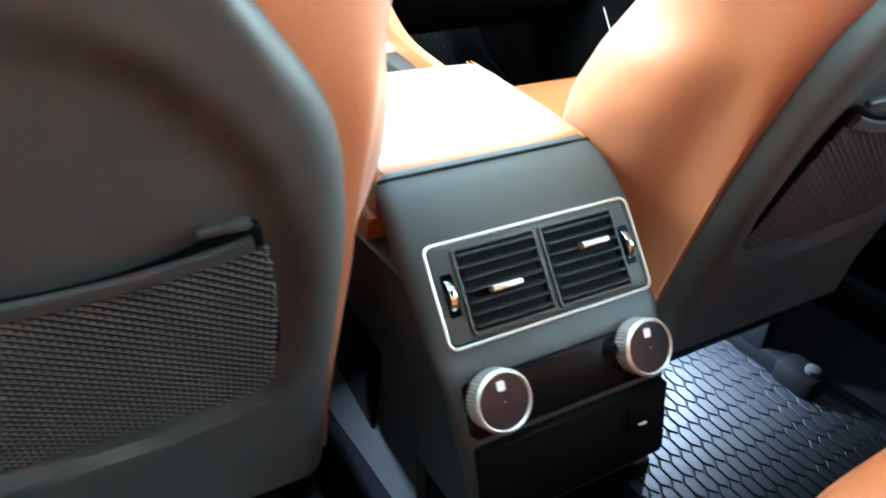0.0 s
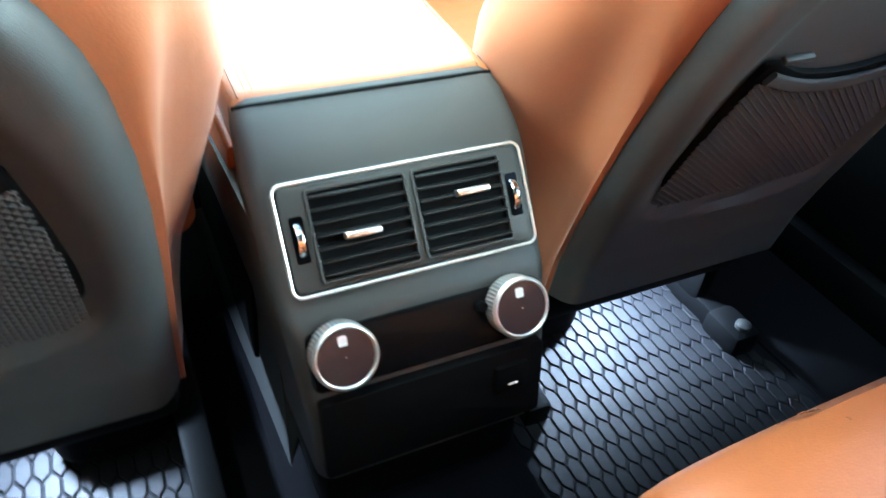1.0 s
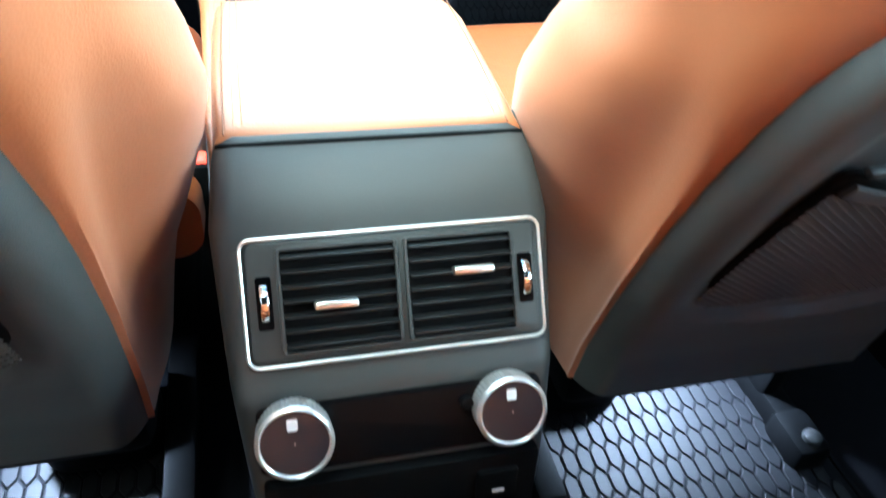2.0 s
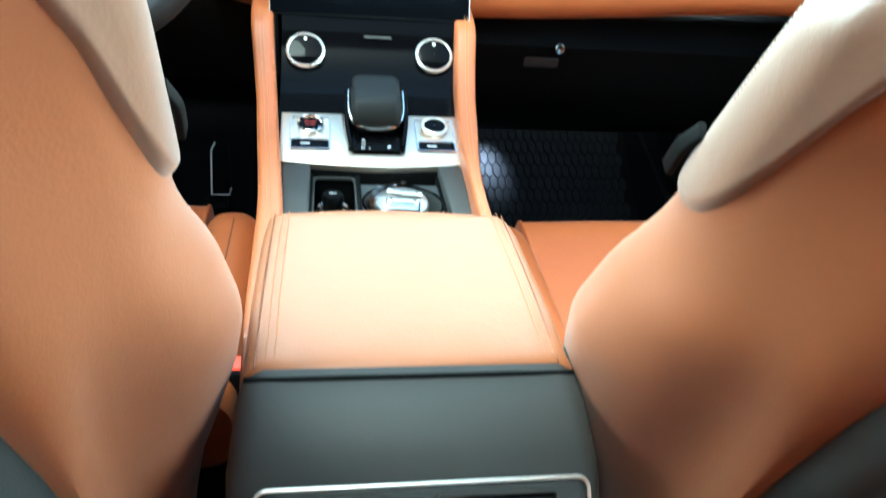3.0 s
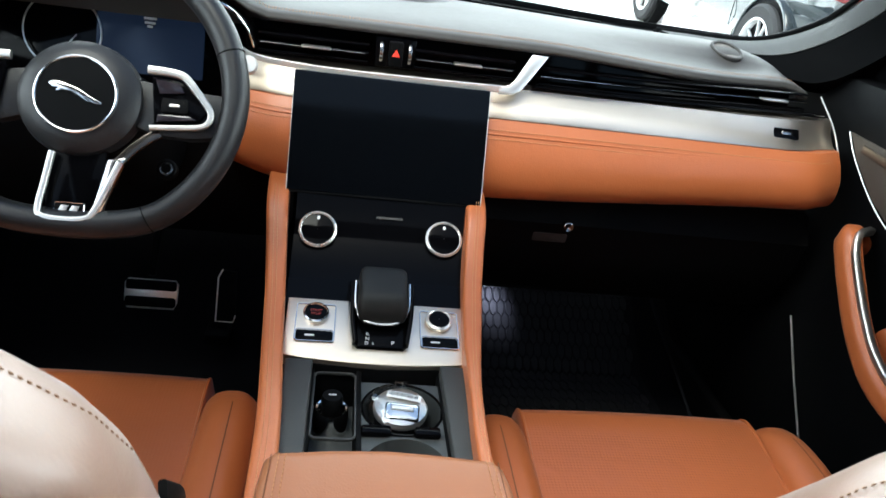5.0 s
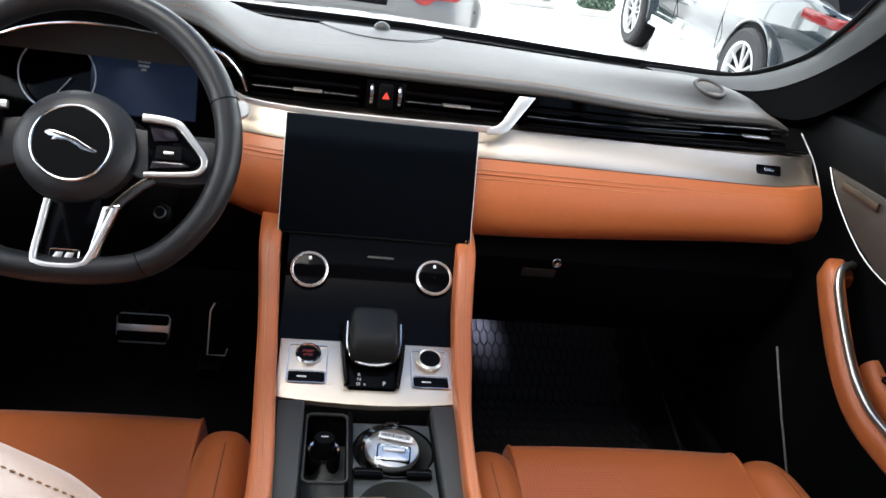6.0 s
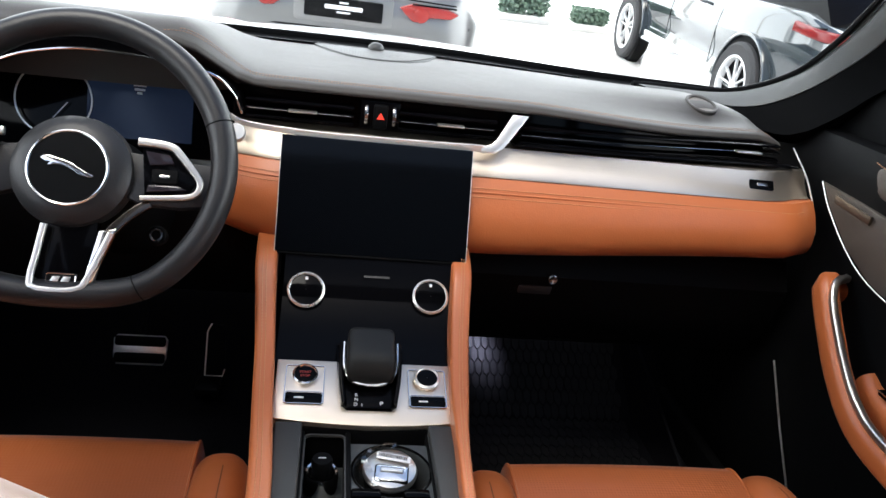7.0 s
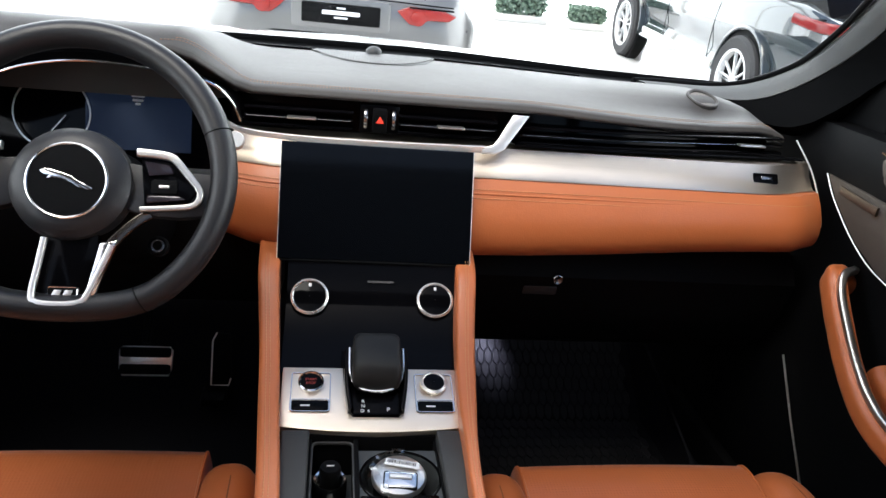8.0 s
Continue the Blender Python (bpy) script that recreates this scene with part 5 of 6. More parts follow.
# ---- passenger door, pillar and windscreen ----
def passenger_door():
    d = thing("door_1", "black and taupe front passenger door trim with tan armrest", "door", kind="structure")
    # main card
    rings = []
    for y in across(0.60, 2.05, 16):
        rings.append([(0.800, y, 0.12), (0.772, y, 0.20), (0.775, y, 0.45), (0.785, y, 0.62), (0.772, y, 0.74), (0.755, y, 0.83), (0.775, y, 0.875), (0.83, y, 0.88), (0.85, y, 0.12)])
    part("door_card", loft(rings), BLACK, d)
    # speaker panel with bright edge
    sp = [Vector((0.762, y, z)) for y, z in ((1.665, 0.800), (1.63, 0.765), (1.56, 0.718), (1.49, 0.690), (1.38, 0.675), (1.20, 0.67), (1.20, 0.782), (1.45, 0.790), (1.56, 0.797))]
    out = [(-p.y, p.z) for p in sp]
    panel = part("speaker_panel", plate(out[::-1], 0.012, 0.003, plane_at((0.757, 0, 0), (0, 0, 1), (-1, 0, 0))), material("taupe_panel", (0.040, 0.030, 0.022), 0.6, bump=0.8, grain=2500), d, "taupe perforated speaker panel")
    part("bright_edge", sweep(curve([p + Vector((-0.006, 0, 0)) for p in sp[:5]], 5), circle(0.0012, 6)), SATIN, panel)
    roll = curve([(0.780, 1.585, 0.846), (0.772, 1.54, 0.840), (0.766, 1.45, 0.836), (0.766, 1.20, 0.836), (0.768, 0.80, 0.836)], 4)
    cap = part("sill_roll", sweep(roll, rounded(0.036, 0.050, 0.014, 4), scale=lambda t: 0.25 + 0.75 * smooth(t * 3)), bpy.data.materials["taupe_panel"], d, "taupe padded roll along the door top")
    part("stitching", stitches([q + Vector((-0.0135, 0, 0.0195)) for q in roll[2:]], (-0.7, 0, 0.7)), THREAD, cap)
    slot = [Vector((0.752, y, z)) for y, z in ((1.615, 0.786), (1.525, 0.780))]
    part("speaker_slot", sweep(slot, rounded(0.004, 0.014, 0.0015, 2), up=(0, 0, 1)), material("dark_bronze_trim", (0.06, 0.046, 0.034), 0.45, 0.6), panel)
    # tan pull handle with a metal inlay along its inner edge
    grip = curve([(0.785, 1.575, 0.640), (0.756, 1.566, 0.654), (0.738, 1.551, 0.652), (0.735, 1.530, 0.628), (0.734, 1.505, 0.600), (0.733, 1.455, 0.549), (0.733, 1.390, 0.504), (0.735, 1.310, 0.486), (0.738, 1.15, 0.478), (0.74, 0.95, 0.478)], 7)
    arm = part("pull_handle", sweep(grip, rounded(0.040, 0.034, 0.013, 4), up=(1, 0, 0)), TAN, d, "curved tan leather pull handle and armrest")
    inlay = curve([(0.772, 1.553, 0.672), (0.742, 1.538, 0.669), (0.731, 1.520, 0.650), (0.729, 1.490, 0.616), (0.729, 1.440, 0.566), (0.729, 1.395, 0.534), (0.731, 1.330, 0.514), (0.735, 1.15, 0.505)], 7)
    part("handle_inlay", sweep(inlay, rounded(0.012, 0.012, 0.003, 3), up=(1, 0, 0)), SATIN, arm, "satin metal handle inlay")
    part("arm_pad", sweep(curve([(0.790, 1.455, 0.520), (0.785, 1.40, 0.505), (0.782, 1.2, 0.495), (0.78, 0.9, 0.495)], 6), rounded(0.055, 0.09, 0.02)), TAN, d, "tan leather door armrest panel")
    sw = part("window_switch", box((0.030, 0.09, 0.010), (0.778, 1.36, 0.553), 0.003), GLOSS, d)
    part("switch_edge", sweep([Vector((0.762, 1.405, 0.556)), Vector((0.762, 1.315, 0.556))], circle(0.0012, 6)), CHROME, sw)
    part("door_strip", sweep([Vector((0.770, 1.655, 0.455)), Vector((0.768, 1.58, 0.36)), Vector((0.768, 1.51, 0.275)), Vector((0.768, 1.40, 0.15))], circle(0.0022, 6)), SATIN, d, "thin bright seal strip")


passenger_door()


def pillars():
    for sx, name in ((1, "windscreen_pillar"), (-1, "windscreen_pillar")):
        p = thing(name, "grey fabric-covered windscreen pillar", "pillar", kind="structure")
        edge = curve([(0.52, 1.997, 0.881), (0.595, 2.002, 0.882), (0.68, 2.001, 0.883), (0.733, 1.986, 0.892), (0.764, 1.961, 0.908), (0.786, 1.926, 0.930), (0.797, 1.88, 0.958), (0.791, 1.819, 0.996), (0.777, 1.754, 1.036), (0.756, 1.688, 1.077), (0.72, 1.57, 1.15), (0.66, 1.38, 1.26), (0.62, 1.25, 1.33)], 4)
        rear = curve([(0.60, 1.90, 0.868), (0.64, 1.86, 0.860), (0.70, 1.76, 0.855), (0.735, 1.735, 0.865), (0.765, 1.725, 0.885), (0.785, 1.70, 0.915), (0.80, 1.67, 0.95), (0.806, 1.62, 0.985), (0.802, 1.57, 1.02), (0.79, 1.52, 1.06), (0.76, 1.43, 1.13), (0.70, 1.27, 1.24), (0.66, 1.14, 1.32)], 4)
        rings, shade_rings = [], []
        for e, r in zip(edge, rear):
            e = e + Vector((0.004, -0.006, -0.002))
            mid = e.lerp(r, 0.40) + Vector((-0.004, 0, 0.002))
            ring = [e, e + Vector((-0.001, -0.006, 0.0015)), e.lerp(mid, 0.35) + Vector((-0.009, 0, 0.006)), e.lerp(mid, 0.7) + Vector((-0.009, 0, 0.005)), mid, mid + Vector((0.04, 0.03, -0.02)), e + Vector((0.05, 0.03, -0.03))]
            rings.append([Vector((sx * q.x, q.y, q.z)) for q in ring])
            # The pillar's rear part, coloured near-black where shade falls on it.
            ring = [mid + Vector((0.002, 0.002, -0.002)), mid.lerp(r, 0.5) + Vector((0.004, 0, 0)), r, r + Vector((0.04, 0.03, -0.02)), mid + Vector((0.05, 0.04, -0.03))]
            shade_rings.append([Vector((sx * q.x, q.y, q.z)) for q in ring])
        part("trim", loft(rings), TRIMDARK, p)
        part("pillar_shade", loft(shade_rings), PILLARSHADE, p)
        part("glass_border", sweep([Vector((sx * q.x, q.y, q.z)) for q in edge], rounded(0.014, 0.010, 0.003), up=(sx * -0.5, 0.3, 0.8)), BLACK, p)
        out = [(-2.03, 0.86), (-1.52, 0.86), (-1.50, 0.93), (-1.56, 1.13), (-1.75, 1.05), (-1.93, 0.94)]
        part("sail_panel", plate(out if sx > 0 else [(-a, b) for a, b in out[::-1]], 0.03, 0.006, plane_at((sx * 0.812, 0, 0), (0, 0, 1), (-sx, 0, 0))), BLACK, p)


pillars()


def windscreen():
    w = thing("window_1", "clear windscreen with black printed border", "windscreen", kind="structure")
    rows = []
    for t in across(0, 1, 8):
        y, z, half = 2.03 - 0.80 * t, 0.865 + 0.495 * t, 0.80 - 0.16 * t
        rows.append([(half * s, y + 0.06 * (1 - s * s) * 1.0, z) for s in across(-1, 1, 16)])
    g = part("glass", loft(rows, caps=False, closed=False), GLASS, w)
    g.visible_shadow = False
    low = [Vector((0.80 * s, 2.022 + 0.06 * (1 - s * s), 0.894 - sink(0.8 * s))) for s in across(-1, 1, 24)]
    strip = []
    for q in low:
        strip.append([(q.x, 2.000, 0.8845 - sink(q.x)), (q.x, q.y, q.z - 0.003), (q.x, q.y, q.z - 0.012), (q.x, 2.000, 0.870 - sink(q.x))])
    part("scuttle", loft(strip), BLACK, w)
    part("printed_border", sweep(low, rounded(0.004, 0.016, 0.001, 2)), BLACK, w)


windscreen()


def bonnet():
    b = thing("bonnet", "pale silver bonnet ahead of the windscreen", "bonnet")
    rings = []
    for y, z in ((2.16, 0.835), (2.3, 0.845), (2.6, 0.842), (2.9, 0.82), (3.15, 0.77), (3.28, 0.68)):
        rings.append([(0.80 * s, y - 0.12 * s * s * (y - 2) / 1.2, z - 0.05 * s * s + (0.012 if 0.45 < abs(s) < 0.75 else 0)) for s in across(-1, 1, 24)] + [(0.8, y, z - 0.3), (-0.8, y, z - 0.3)])
    part("panel", loft(rings), material("pale_silver_paint", (0.62, 0.62, 0.61), 0.25, 0.3, coat=0.6, spread=0.03), b)


bonnet()


# ---- small things in the cabin ----
def ashtray():
    a = thing("ashtray_cup", "silver lidded ashtray wrapped in clear film, in the cup well", "ashtray", at=Matrix.Translation((0.026, 1.269, 0.459)) @ pose(0, 0, 0, 0, 0, -6) @ Matrix.Scale(0.90, 4))
    part("body", lathe([(0.0, 0.0), (0.030, 0.0), (0.034, 0.03), (0.0355, 0.040), (0.034, 0.044)], 40), BLACK, a)
    m = Matrix.Translation((0, 0, 0.045)) @ pose(0, 0, 0, 6)
    lid = part("lid", lathe([(0.036, -0.004), (0.0368, 0.0), (0.0345, 0.0045), (0.026, 0.0075), (0.0, 0.0085)], 44, m), SATIN, a, "silver lid with flap and paper label")
    part("flap", plate(rounded(0.042, 0.024, 0.004), 0.006, 0.0015, m @ Matrix.Translation((0.002, -0.014, 0.0105)) @ pose(0, 0, 0, 8)), CHROME, lid)
    part("flap_bar", plate(rounded(0.031, 0.008, 0.001), 0.001, 0.0003, m @ Matrix.Translation((0.002, -0.010, 0.0122)) @ pose(0, 0, 0, 8)), DARKCHROME, lid)
    part("flap_lip", plate(rounded(0.028, 0.0045, 0.001), 0.001, 0.0003, m @ Matrix.Translation((0.002, -0.0105, 0.0130)) @ pose(0, 0, 0, 8)), SILVER, lid)
    part("flap_gap", plate(rounded(0.045, 0.027, 0.004), 0.004, 0.0005, m @ Matrix.Translation((0.002, -0.014, 0.0092)) @ pose(0, 0, 0, 8)), BLACK, lid)
    lab = part("paper_label", plate(rounded(0.046, 0.014, 0.001), 0.0006, 0, m @ Matrix.Translation((0.003, 0.014, 0.0105)) @ pose(0, 0, 0, -9, 0, -7)), PLASTICWHITE, lid, "white bar code label")
    bm, x, r = bmesh.new(), -0.020, random.Random(4)
    while x < 0.019:
        w = r.choice((0.0005, 0.0008, 0.0013))
        box((w, 0.0075, 0.0003), (x, 0.0015, 0.0003), bm=bm, m=m @ Matrix.Translation((0.003, 0.014, 0.0105)) @ pose(0, 0, 0, -9, 0, -7))
        x += w + r.choice((0.0006, 0.001))
    part("bars", bm, BLACK, lab)
    film = bmesh.new()
    n = 22
    rows = []
    for rr, z in ((0.040, 0.030), (0.043, 0.042), (0.044, 0.052), (0.038, 0.060), (0.030, 0.062)):
        rows.append([((rr + r.uniform(-0.0025, 0.003)) * math.cos(math.pi * (0.45 + 0.95 * i / n)), (rr + r.uniform(-0.0025, 0.003)) * math.sin(math.pi * (0.45 + 0.95 * i / n)), z + r.uniform(-0.003, 0.003)) for i in range(n + 1)])
    f = part("clear_film", loft(rows, caps=False, closed=False, bm=film), FILM, a, "crumpled clear film", angle=10)
    f.visible_shadow = False


ashtray()

floor_mat(0.148, 0.585, 0.56, 1.02, FLOOR + 0.001, 0.0, "grey rubber rear mat with six-sided raised cells", 0.02)
floor_mat(-0.66, -0.20, 0.56, 1.02, FLOOR + 0.001, 0.0, "grey ribbed rubber rear mat behind the driver's seat")
floor_mat(0.20, 0.68, 1.50, 2.33, FLOOR + 0.001, 0.75, "dark rubber front passenger mat with six-sided cells")


def footwell_lamp(x, y, z, power, target, spread=180):
    l = thing("footwell_lamp", "small white footwell courtesy lamp", "lamp", "footwell lamps")
    m = look((x, y, z), target)
    part("lens", box((0.03, 0.018, 0.006), (0, 0, 0.004), 0.002, m=m), PLASTICWHITE, l)
    a = bpy.data.lights.new("footwell_light", "AREA")
    a.shape, a.size, a.size_y, a.energy, a.color = "RECTANGLE", 0.03, 0.02, power, (0.72, 0.72, 1.0)
    a.spread = radians(spread)
    ob = new("footwell_light", a)
    ob.parent = l
    ob.matrix_basis = m @ Matrix.Translation((0, 0, -0.002))


footwell_lamp(0.42, 0.99, 0.255, 0.72, (0.40, 0.86, 0.09))
footwell_lamp(-0.36, 1.00, 0.24, 0.50, (-0.36, 0.85, 0.09))
footwell_lamp(0.285, 2.10, 0.345, 0.045, (0.320, 2.08, 0.19), 40)


# set the finished cabin on its wheels' stance
for ob in list(scene.objects):
    if ob.parent is None and ob.name not in ("camera", "sun"):
        ob.matrix_basis = CAR @ ob.matrix_basis


# ---- outside: the showroom ----
def showroom():
    g = thing("ground", "pale polished tile floor", "floor", kind="structure")
    tile = material("pale_floor_tile", (0.72, 0.71, 0.69), 0.18, spread=0.05, scale=4)
    part("slab", box((160, 160, 0.2), (0, 40, GROUND - 0.1)), tile, g)
    white = material("white_wall_paint", (0.82, 0.82, 0.80), 0.6, spread=0.03)
    wall = thing("wall_showroom", "white showroom columns and header before tall glazing", "wall", kind="structure")
    bm = bmesh.new()
    for size, c in (((3.0, 0.4, 7.0), (-9.5, 13.0, GROUND + 3.5)), ((0.5, 0.4, 7.0), (-4.2, 13.0, GROUND + 3.5)), ((4.0, 0.4, 7.0), (13.0, 13.0, GROUND + 3.5)), ((26, 0.4, 0.6), (2.0, 13.0, GROUND + 6.6))):
        box(size, c, 0.02, bm=bm)
    part("wall_face", bm, white, wall)
    for x in (-7.0, -1.6, 1.2, 6.2, 8.8):
        part("mullion", box((0.07, 0.1, 6.3), (x, 13.0, GROUND + 3.15), 0.01), SATIN, wall)
    day = thing("backdrop", "overexposed daylight outside the showroom glazing, plus added fill panels at the sides", "backdrop", kind="structure")
    part("daylight", box((40, 0.1, 14), (2, 16.5, GROUND + 7)), material("daylight_glow", (0.9, 0.92, 0.95), 0.9, spread=0.04, scale=6, emit=(0.95, 0.98, 1.0), power=1.4), day)
    # Unseen glowing panels, added left and right to fill the cabin with light.
    for x in (-15, 15):
        part("daylight", box((0.1, 30, 12), (x, 0, GROUND + 6)), bpy.data.materials["daylight_glow"], day)


showroom()


def column(x, y, w):
    c = thing("column", "square beige plastered column between the parked cars", "column", kind="structure")
    part("shaft", box((w, w, 7.0), (x, y, GROUND + 3.5), 0.015), material("beige_plaster", (0.55, 0.51, 0.45), 0.8, spread=0.06, scale=8, bump=0.3), c)
    part("skirting", box((w + 0.03, w + 0.03, 0.10), (x, y, GROUND + 0.05), 0.008), SATIN, c)


column(3.92, 10.6, 0.32)


def hedge(x0, x1, y, h):
    """Clipped hedge of many small leaves in a low planter."""
    p = thing("hedge", "low clipped green hedge in a pale planter", "hedge")
    part("planter", box((x1 - x0 + 0.08, 0.36, 0.10), ((x0 + x1) / 2, y, GROUND + 0.05), 0.012), material("pale_planter", (0.6, 0.59, 0.56), 0.7), p)
    r, bm = random.Random(11), bmesh.new()
    for _ in range(2200):
        c = Vector((r.uniform(x0, x1), y + r.uniform(-0.16, 0.16), GROUND + 0.10 + h * r.random() ** 0.8))
        m = Matrix.Translation(c) @ pose(0, 0, 0, r.uniform(0, 360), r.uniform(0, 360), r.uniform(0, 360))
        a, b = r.uniform(0.014, 0.024), r.uniform(0.03, 0.05)
        bm.faces.new([bm.verts.new(m @ Vector(q)) for q in ((0, -b, 0), (a, 0, 0.004), (0, b, 0), (-a, 0, 0.004))])
    tagged(part("leaves", bm, material("hedge_leaf", (0.15, 0.22, 0.16), 0.5, spread=0.3, scale=80), p), kind="stuff")


hedge(2.15, 2.85, 11.4, 0.35)
hedge(3.20, 3.68, 11.2, 0.20)


def wheel_set(car, x, y, r, face, rim_mat):
    """One road wheel with tyre and ten-spoke rim; face is the side it looks to."""
    m = Matrix.Translation((x, y, r)) @ pose(0, 0, 0, 0, 90 * face, 0)
    t = part("wheel", lathe([(r * 0.68, -0.11), (r * 0.93, -0.115), (r, -0.09), (r, 0.09), (r * 0.93, 0.115), (r * 0.70, 0.11), (r * 0.67, 0.09), (r * 0.66, -0.09)], 48, m), material("tyre_rubber", (0.025, 0.025, 0.026), 0.8), car)
    part("rim", lathe([(r * 0.70, 0.10), (r * 0.70, 0.112), (r * 0.65, 0.112), (r * 0.63, 0.07), (r * 0.62, 0.0)], 48, m), rim_mat, t)
    for k in range(10):
        part("spoke", box((r * 0.042, r * 0.52, 0.03), (0, r * 0.38, 0.075), 0.006, 1, m @ pose(0, 0, 0, 0, 0, 36 * k + (4 if k % 2 else -4))), rim_mat, t)
    part("hub_cap", lathe([(r * 0.13, 0.05), (r * 0.13, 0.085), (r * 0.09, 0.095), (0, 0.095)], 24, m), rim_mat, t)
    part("hub_well", lathe([(r * 0.63, 0.02), (0, 0.02), (0, 0.0), (r * 0.63, 0.0)], 32, m), BLACK, t)


def parked_coupe():
    at = Matrix.Translation((-0.05, 5.75, GROUND)) @ pose(0, 0, 0, 0, 0, -3)
    c = thing("parked_coupe", "silver low coupe seen from behind, red tail lamps", "car", at=at)
    paint = material("silver_paint", (0.17, 0.166, 0.160), 0.3, 0.5, coat=0.5, spread=0.03)
    rings = []
    for y, z0, z1, w in ((0.00, 0.34, 0.74, 0.70), (0.03, 0.30, 0.86, 0.80), (0.10, 0.26, 0.95, 0.88), (0.30, 0.22, 1.00, 0.945), (0.80, 0.2, 1.03, 0.96), (1.4, 0.2, 0.99, 0.94), (3.2, 0.2, 0.90, 0.92), (4.2, 0.25, 0.72, 0.80), (4.4, 0.35, 0.60, 0.6)):
        h = z1 - z0
        prof = [(0, z1), (w * 0.55, z1 - 0.01), (w * 0.84, z1 - 0.05), (w * 0.97, z1 - 0.18 * h / 0.6), (w, z0 + h * 0.5), (w * 0.97, z0 + h * 0.2), (w * 0.86, z0), (0, z0)]
        q = [(p.x, p.y) for p in curve([(a, b, 0) for a, b in prof], 3)]
        rings.append([(a, y, b) for a, b in q] + [(-a, y, b) for a, b in q[-2:0:-1]])
    part("body", loft(rings), paint, c)
    cab = []
    for y, z, w in ((0.45, 1.00, 0.62), (0.9, 1.16, 0.60), (1.5, 1.29, 0.58), (2.1, 1.28, 0.58), (2.9, 0.95, 0.68)):
        cab.append([(w, y, 0.9), (w * 0.92, y, z - 0.05), (w * 0.7, y, z), (-w * 0.7, y, z), (-w * 0.92, y, z - 0.05), (-w, y, 0.9)])
    part("cabin", loft(cab), GLOSS, c)
    for sx in (-1, 1):
        lamp = [(0.37, 0.81), (0.46, 0.845), (0.68, 0.835), (0.77, 0.805), (0.72, 0.770), (0.58, 0.765), (0.52, 0.722), (0.46, 0.730), (0.41, 0.770)]
        out = [(sx * a, b) for a, b in lamp]
        t = part("tail_lamp", plate(out if sx > 0 else out[::-1], 0.30, 0.01, plane_at((0, -0.012, 0), (0, 0, 1), (0, -1, 0))), material("tail_lamp_red", (0.26, 0.018, 0.014), 0.12), c, "red wrap-round tail lamp")
        part("lamp_roundel", lathe([(0.052, 0), (0.050, 0.008), (0.030, 0.012), (0, 0.013)], 28, plane_at((sx * 0.515, -0.014, 0.778), (0, 0, 1), (0, -1, 0))), bpy.data.materials["tail_lamp_red"], t)
        part("lamp_strip", plate(rounded(0.30, 0.010, 0.004), 0.01, 0, plane_at((sx * 0.60, -0.016, 0.842), (0, 0, 1), (0, -1, 0))), GLOSS, t)
    pl = part("number_plate", plate(rounded(0.52, 0.13, 0.012), 0.05, 0.004, plane_at((0.0, -0.012, 0.755), (0, 0, 1), (0, -1, 0))), BLACK, c, "black show plate with white bars")
    for w, z, h in ((0.06, 0.793, 0.010), (0.25, 0.762, 0.026), (0.09, 0.731, 0.010)):
        part("plate_bar", plate(rounded(w, h, 0.004), 0.003, 0, plane_at((0.0, -0.0155, z), (0, 0, 1), (0, -1, 0))), PLASTICWHITE, pl)
    part("rear_recess", plate(rounded(0.66, 0.20, 0.03), 0.04, 0.01, plane_at((0.0, -0.004, 0.755), (0, 0, 1), (0, -1, 0))), paint, c)
    part("bumper_crease", sweep([Vector((x, -0.004 + 0.07 * (x / 0.8) ** 4, 0.62 - 0.02 * x * x)) for x in across(-0.8, 0.8, 16)], circle(0.006, 6)), BLACK, c)
    part("boot_gap", sweep([Vector((x, -0.002 + 0.06 * (x / 0.8) ** 4, 0.872 - 0.03 * x * x)) for x in across(-0.75, 0.75, 16)], circle(0.005, 6)), BLACK, c)
    part("script_bar", plate(rounded(0.20, 0.02, 0.004), 0.06, 0, plane_at((-0.55, 0.02, 0.66), (0, 0, 1), (0, -1, 0))), CHROME, c)
    for x in (-0.8, 0.8):
        wheel_set(c, x, 0.85, 0.34, 1 if x > 0 else -1, SATIN)
        wheel_set(c, x, 3.4, 0.34, 1 if x > 0 else -1, SATIN)


parked_coupe()


SUV_AT = Matrix.Translation((4.30, 7.99, GROUND)) @ pose(0, 0, 0, 0, 0, -1)


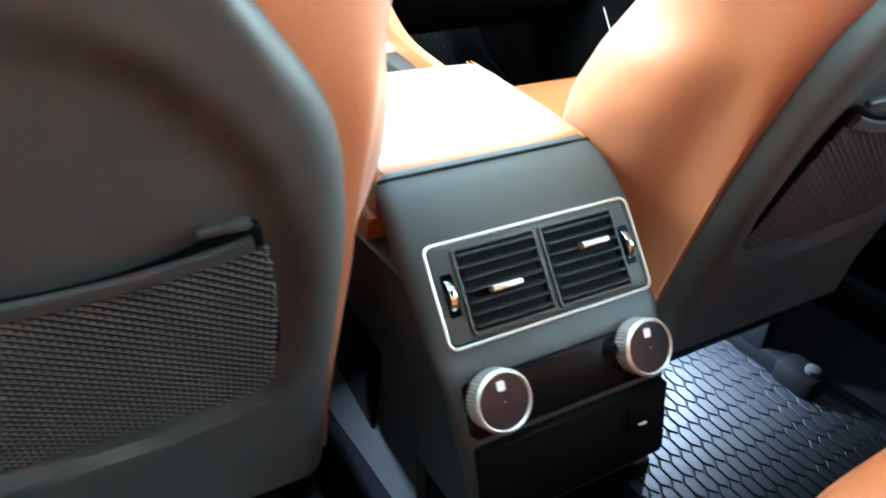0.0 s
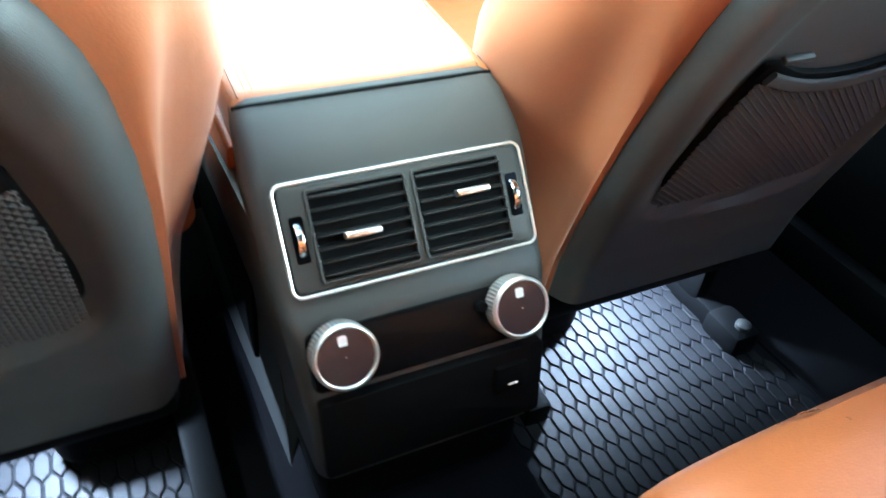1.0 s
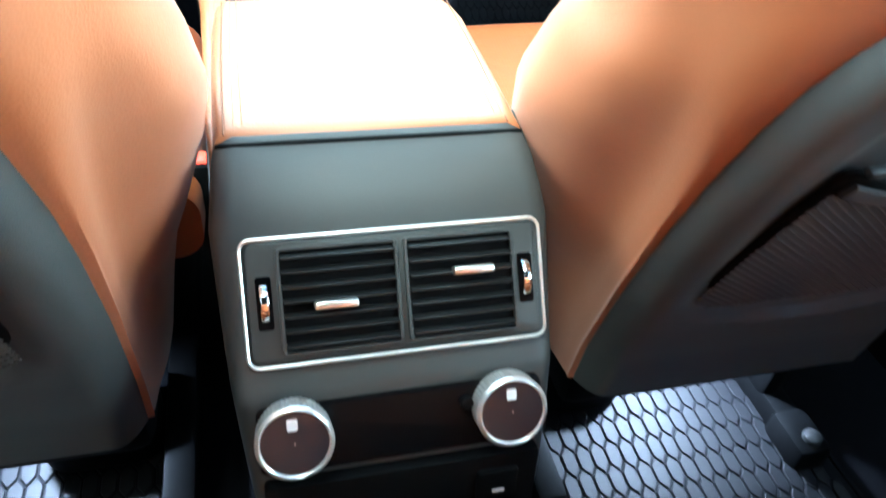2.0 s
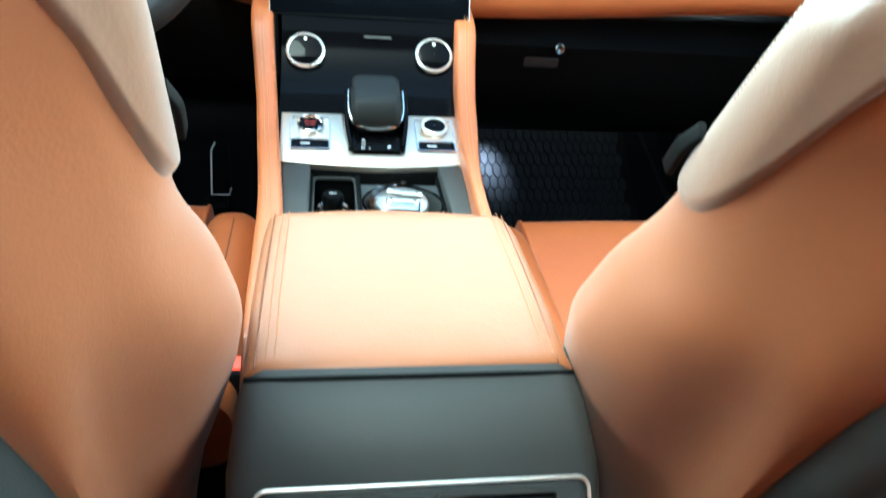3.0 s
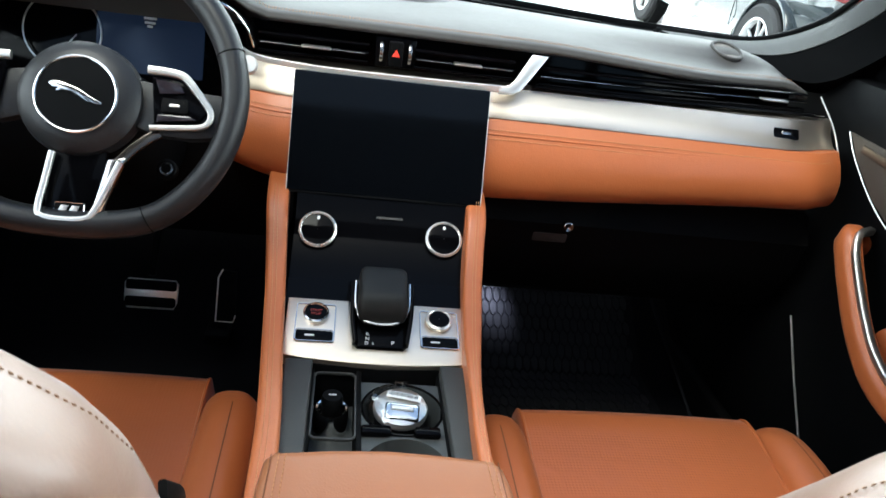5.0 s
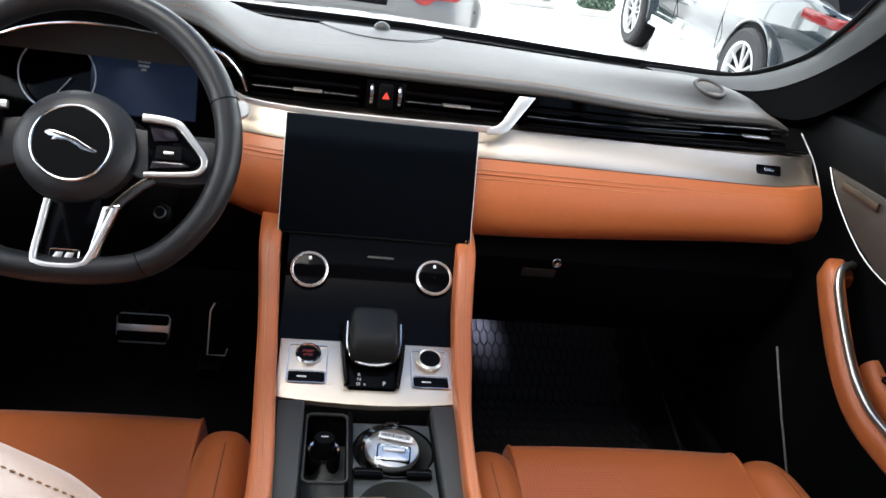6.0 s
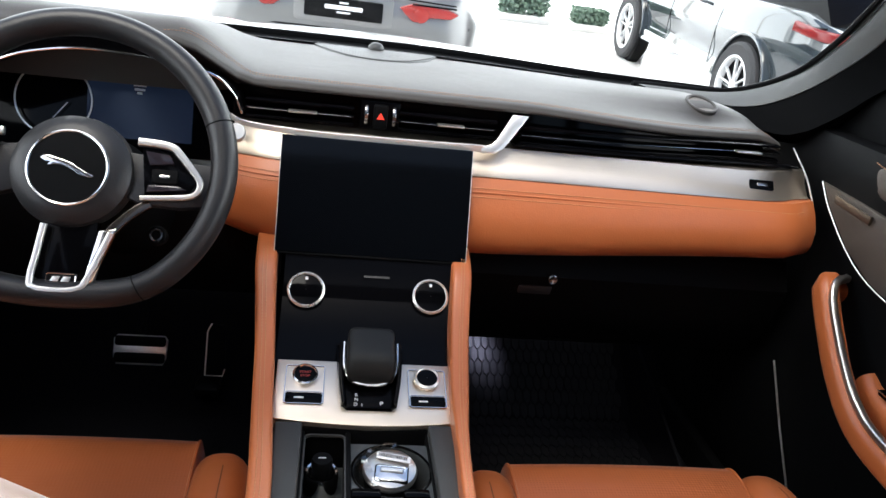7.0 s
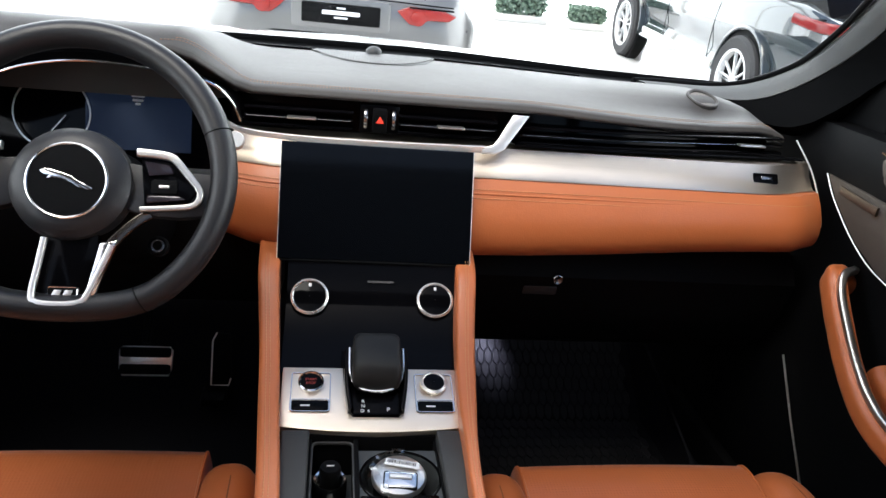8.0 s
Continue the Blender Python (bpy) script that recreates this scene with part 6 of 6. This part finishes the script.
def parked_suv():
    at = SUV_AT
    c = thing("parked_suv", "dark glossy sport utility car with bright alloy wheels", "car", at=at)
    paint = material("dark_grey_paint", (0.026, 0.034, 0.038), 0.05, 0.0, coat=1.0, spec=0.5, spread=0.04)
    L = 2.35
    rings = []
    for y, z0, z1, w in ((-L, 0.45, 0.85, 0.66), (-L + 0.06, 0.36, 1.02, 0.84), (-L + 0.4, 0.32, 1.10, 0.93), (-1.0, 0.30, 1.08, 0.95), (0, 0.30, 1.05, 0.95), (1.0, 0.30, 1.04, 0.95), (1.7, 0.32, 0.98, 0.94), (L - 0.15, 0.36, 0.86, 0.86), (L, 0.45, 0.75, 0.66)):
        h = z1 - z0
        prof = [(0, z1), (w * 0.8, z1 - 0.01), (w * 0.94, z1 - 0.04), (w * 0.985, z1 - 0.18), (w, z0 + h * 0.55), (w * 0.97, z0 + h * 0.30), (w * 0.985, z0 + h * 0.14), (w * 0.93, z0), (0, z0)]
        q = [(p.x, p.y) for p in curve([(a, b, 0) for a, b in prof], 3)]
        rings.append([(a, y, b) for a, b in q] + [(-a, y, b) for a, b in q[-2:0:-1]])
    part("body", loft(rings), paint, c)
    cab = []
    for y, z, w in ((-2.2, 1.08, 0.78), (-1.7, 1.50, 0.72), (-0.9, 1.63, 0.70), (0.0, 1.63, 0.70), (0.45, 1.52, 0.72), (1.15, 1.03, 0.80)):
        cab.append([(w + 0.1, y, 1.0), (w, y, z - 0.06), (w * 0.8, y, z), (-w * 0.8, y, z), (-w, y, z - 0.06), (-w - 0.1, y, 1.0)])
    part("cabin", loft(cab), GLOSS, c)
    alloy = material("bright_alloy", (0.72, 0.72, 0.71), 0.35, 0.2, spread=0.03)
    for y in (-1.42, 1.42):
        for sx in (-1, 1):
            arch = [(sx * 0.945, y + 0.44 * math.cos(a), 0.37 + 0.44 * math.sin(a)) for a in [math.pi * k / 20 for k in range(21)]]
            part("wheel_arch", sweep([Vector(p) for p in arch], rounded(0.03, 0.075, 0.012), up=(1, 0, 0)), paint, c)
            part("arch_well", lathe([(0.42, -0.1), (0.42, 0.015), (0, 0.015)], 40, Matrix.Translation((sx * 0.94, y, 0.37)) @ pose(0, 0, 0, 0, 90 * sx, 0)), BLACK, c)
            wheel_set(c, sx * 0.90, y, 0.37, sx, alloy)
    for y in (-0.35, 0.75):
        part("door_handle", sweep(curve([(-0.955, y - 0.10, 0.93), (-0.985, y - 0.07, 0.935), (-0.985, y + 0.07, 0.94), (-0.955, y + 0.10, 0.94)], 4), rounded(0.02, 0.03, 0.008)), paint, c)
    for y in (-0.75, 0.35, 1.05):
        part("door_gap", sweep(curve([(-0.934, y, 0.40), (-0.9505, y - 0.02, 0.70), (-0.9395, y - 0.025, 0.87), (-0.922, y - 0.03, 0.95)], 4), circle(0.004, 5)), BLACK, c)
    part("sill_trim", sweep([Vector((-0.945, -0.9, 0.40)), Vector((-0.945, 0.9, 0.40))], rounded(0.03, 0.06, 0.01)), SATIN, c)
    part("tail_lamp", sweep(curve([(-0.90, -1.95, 0.98), (-0.84, -2.24, 0.96), (-0.55, -2.36, 0.95)], 5), rounded(0.06, 0.08, 0.02)), material("tail_lamp_red_dark", (0.16, 0.012, 0.012), 0.12), c)


parked_suv()
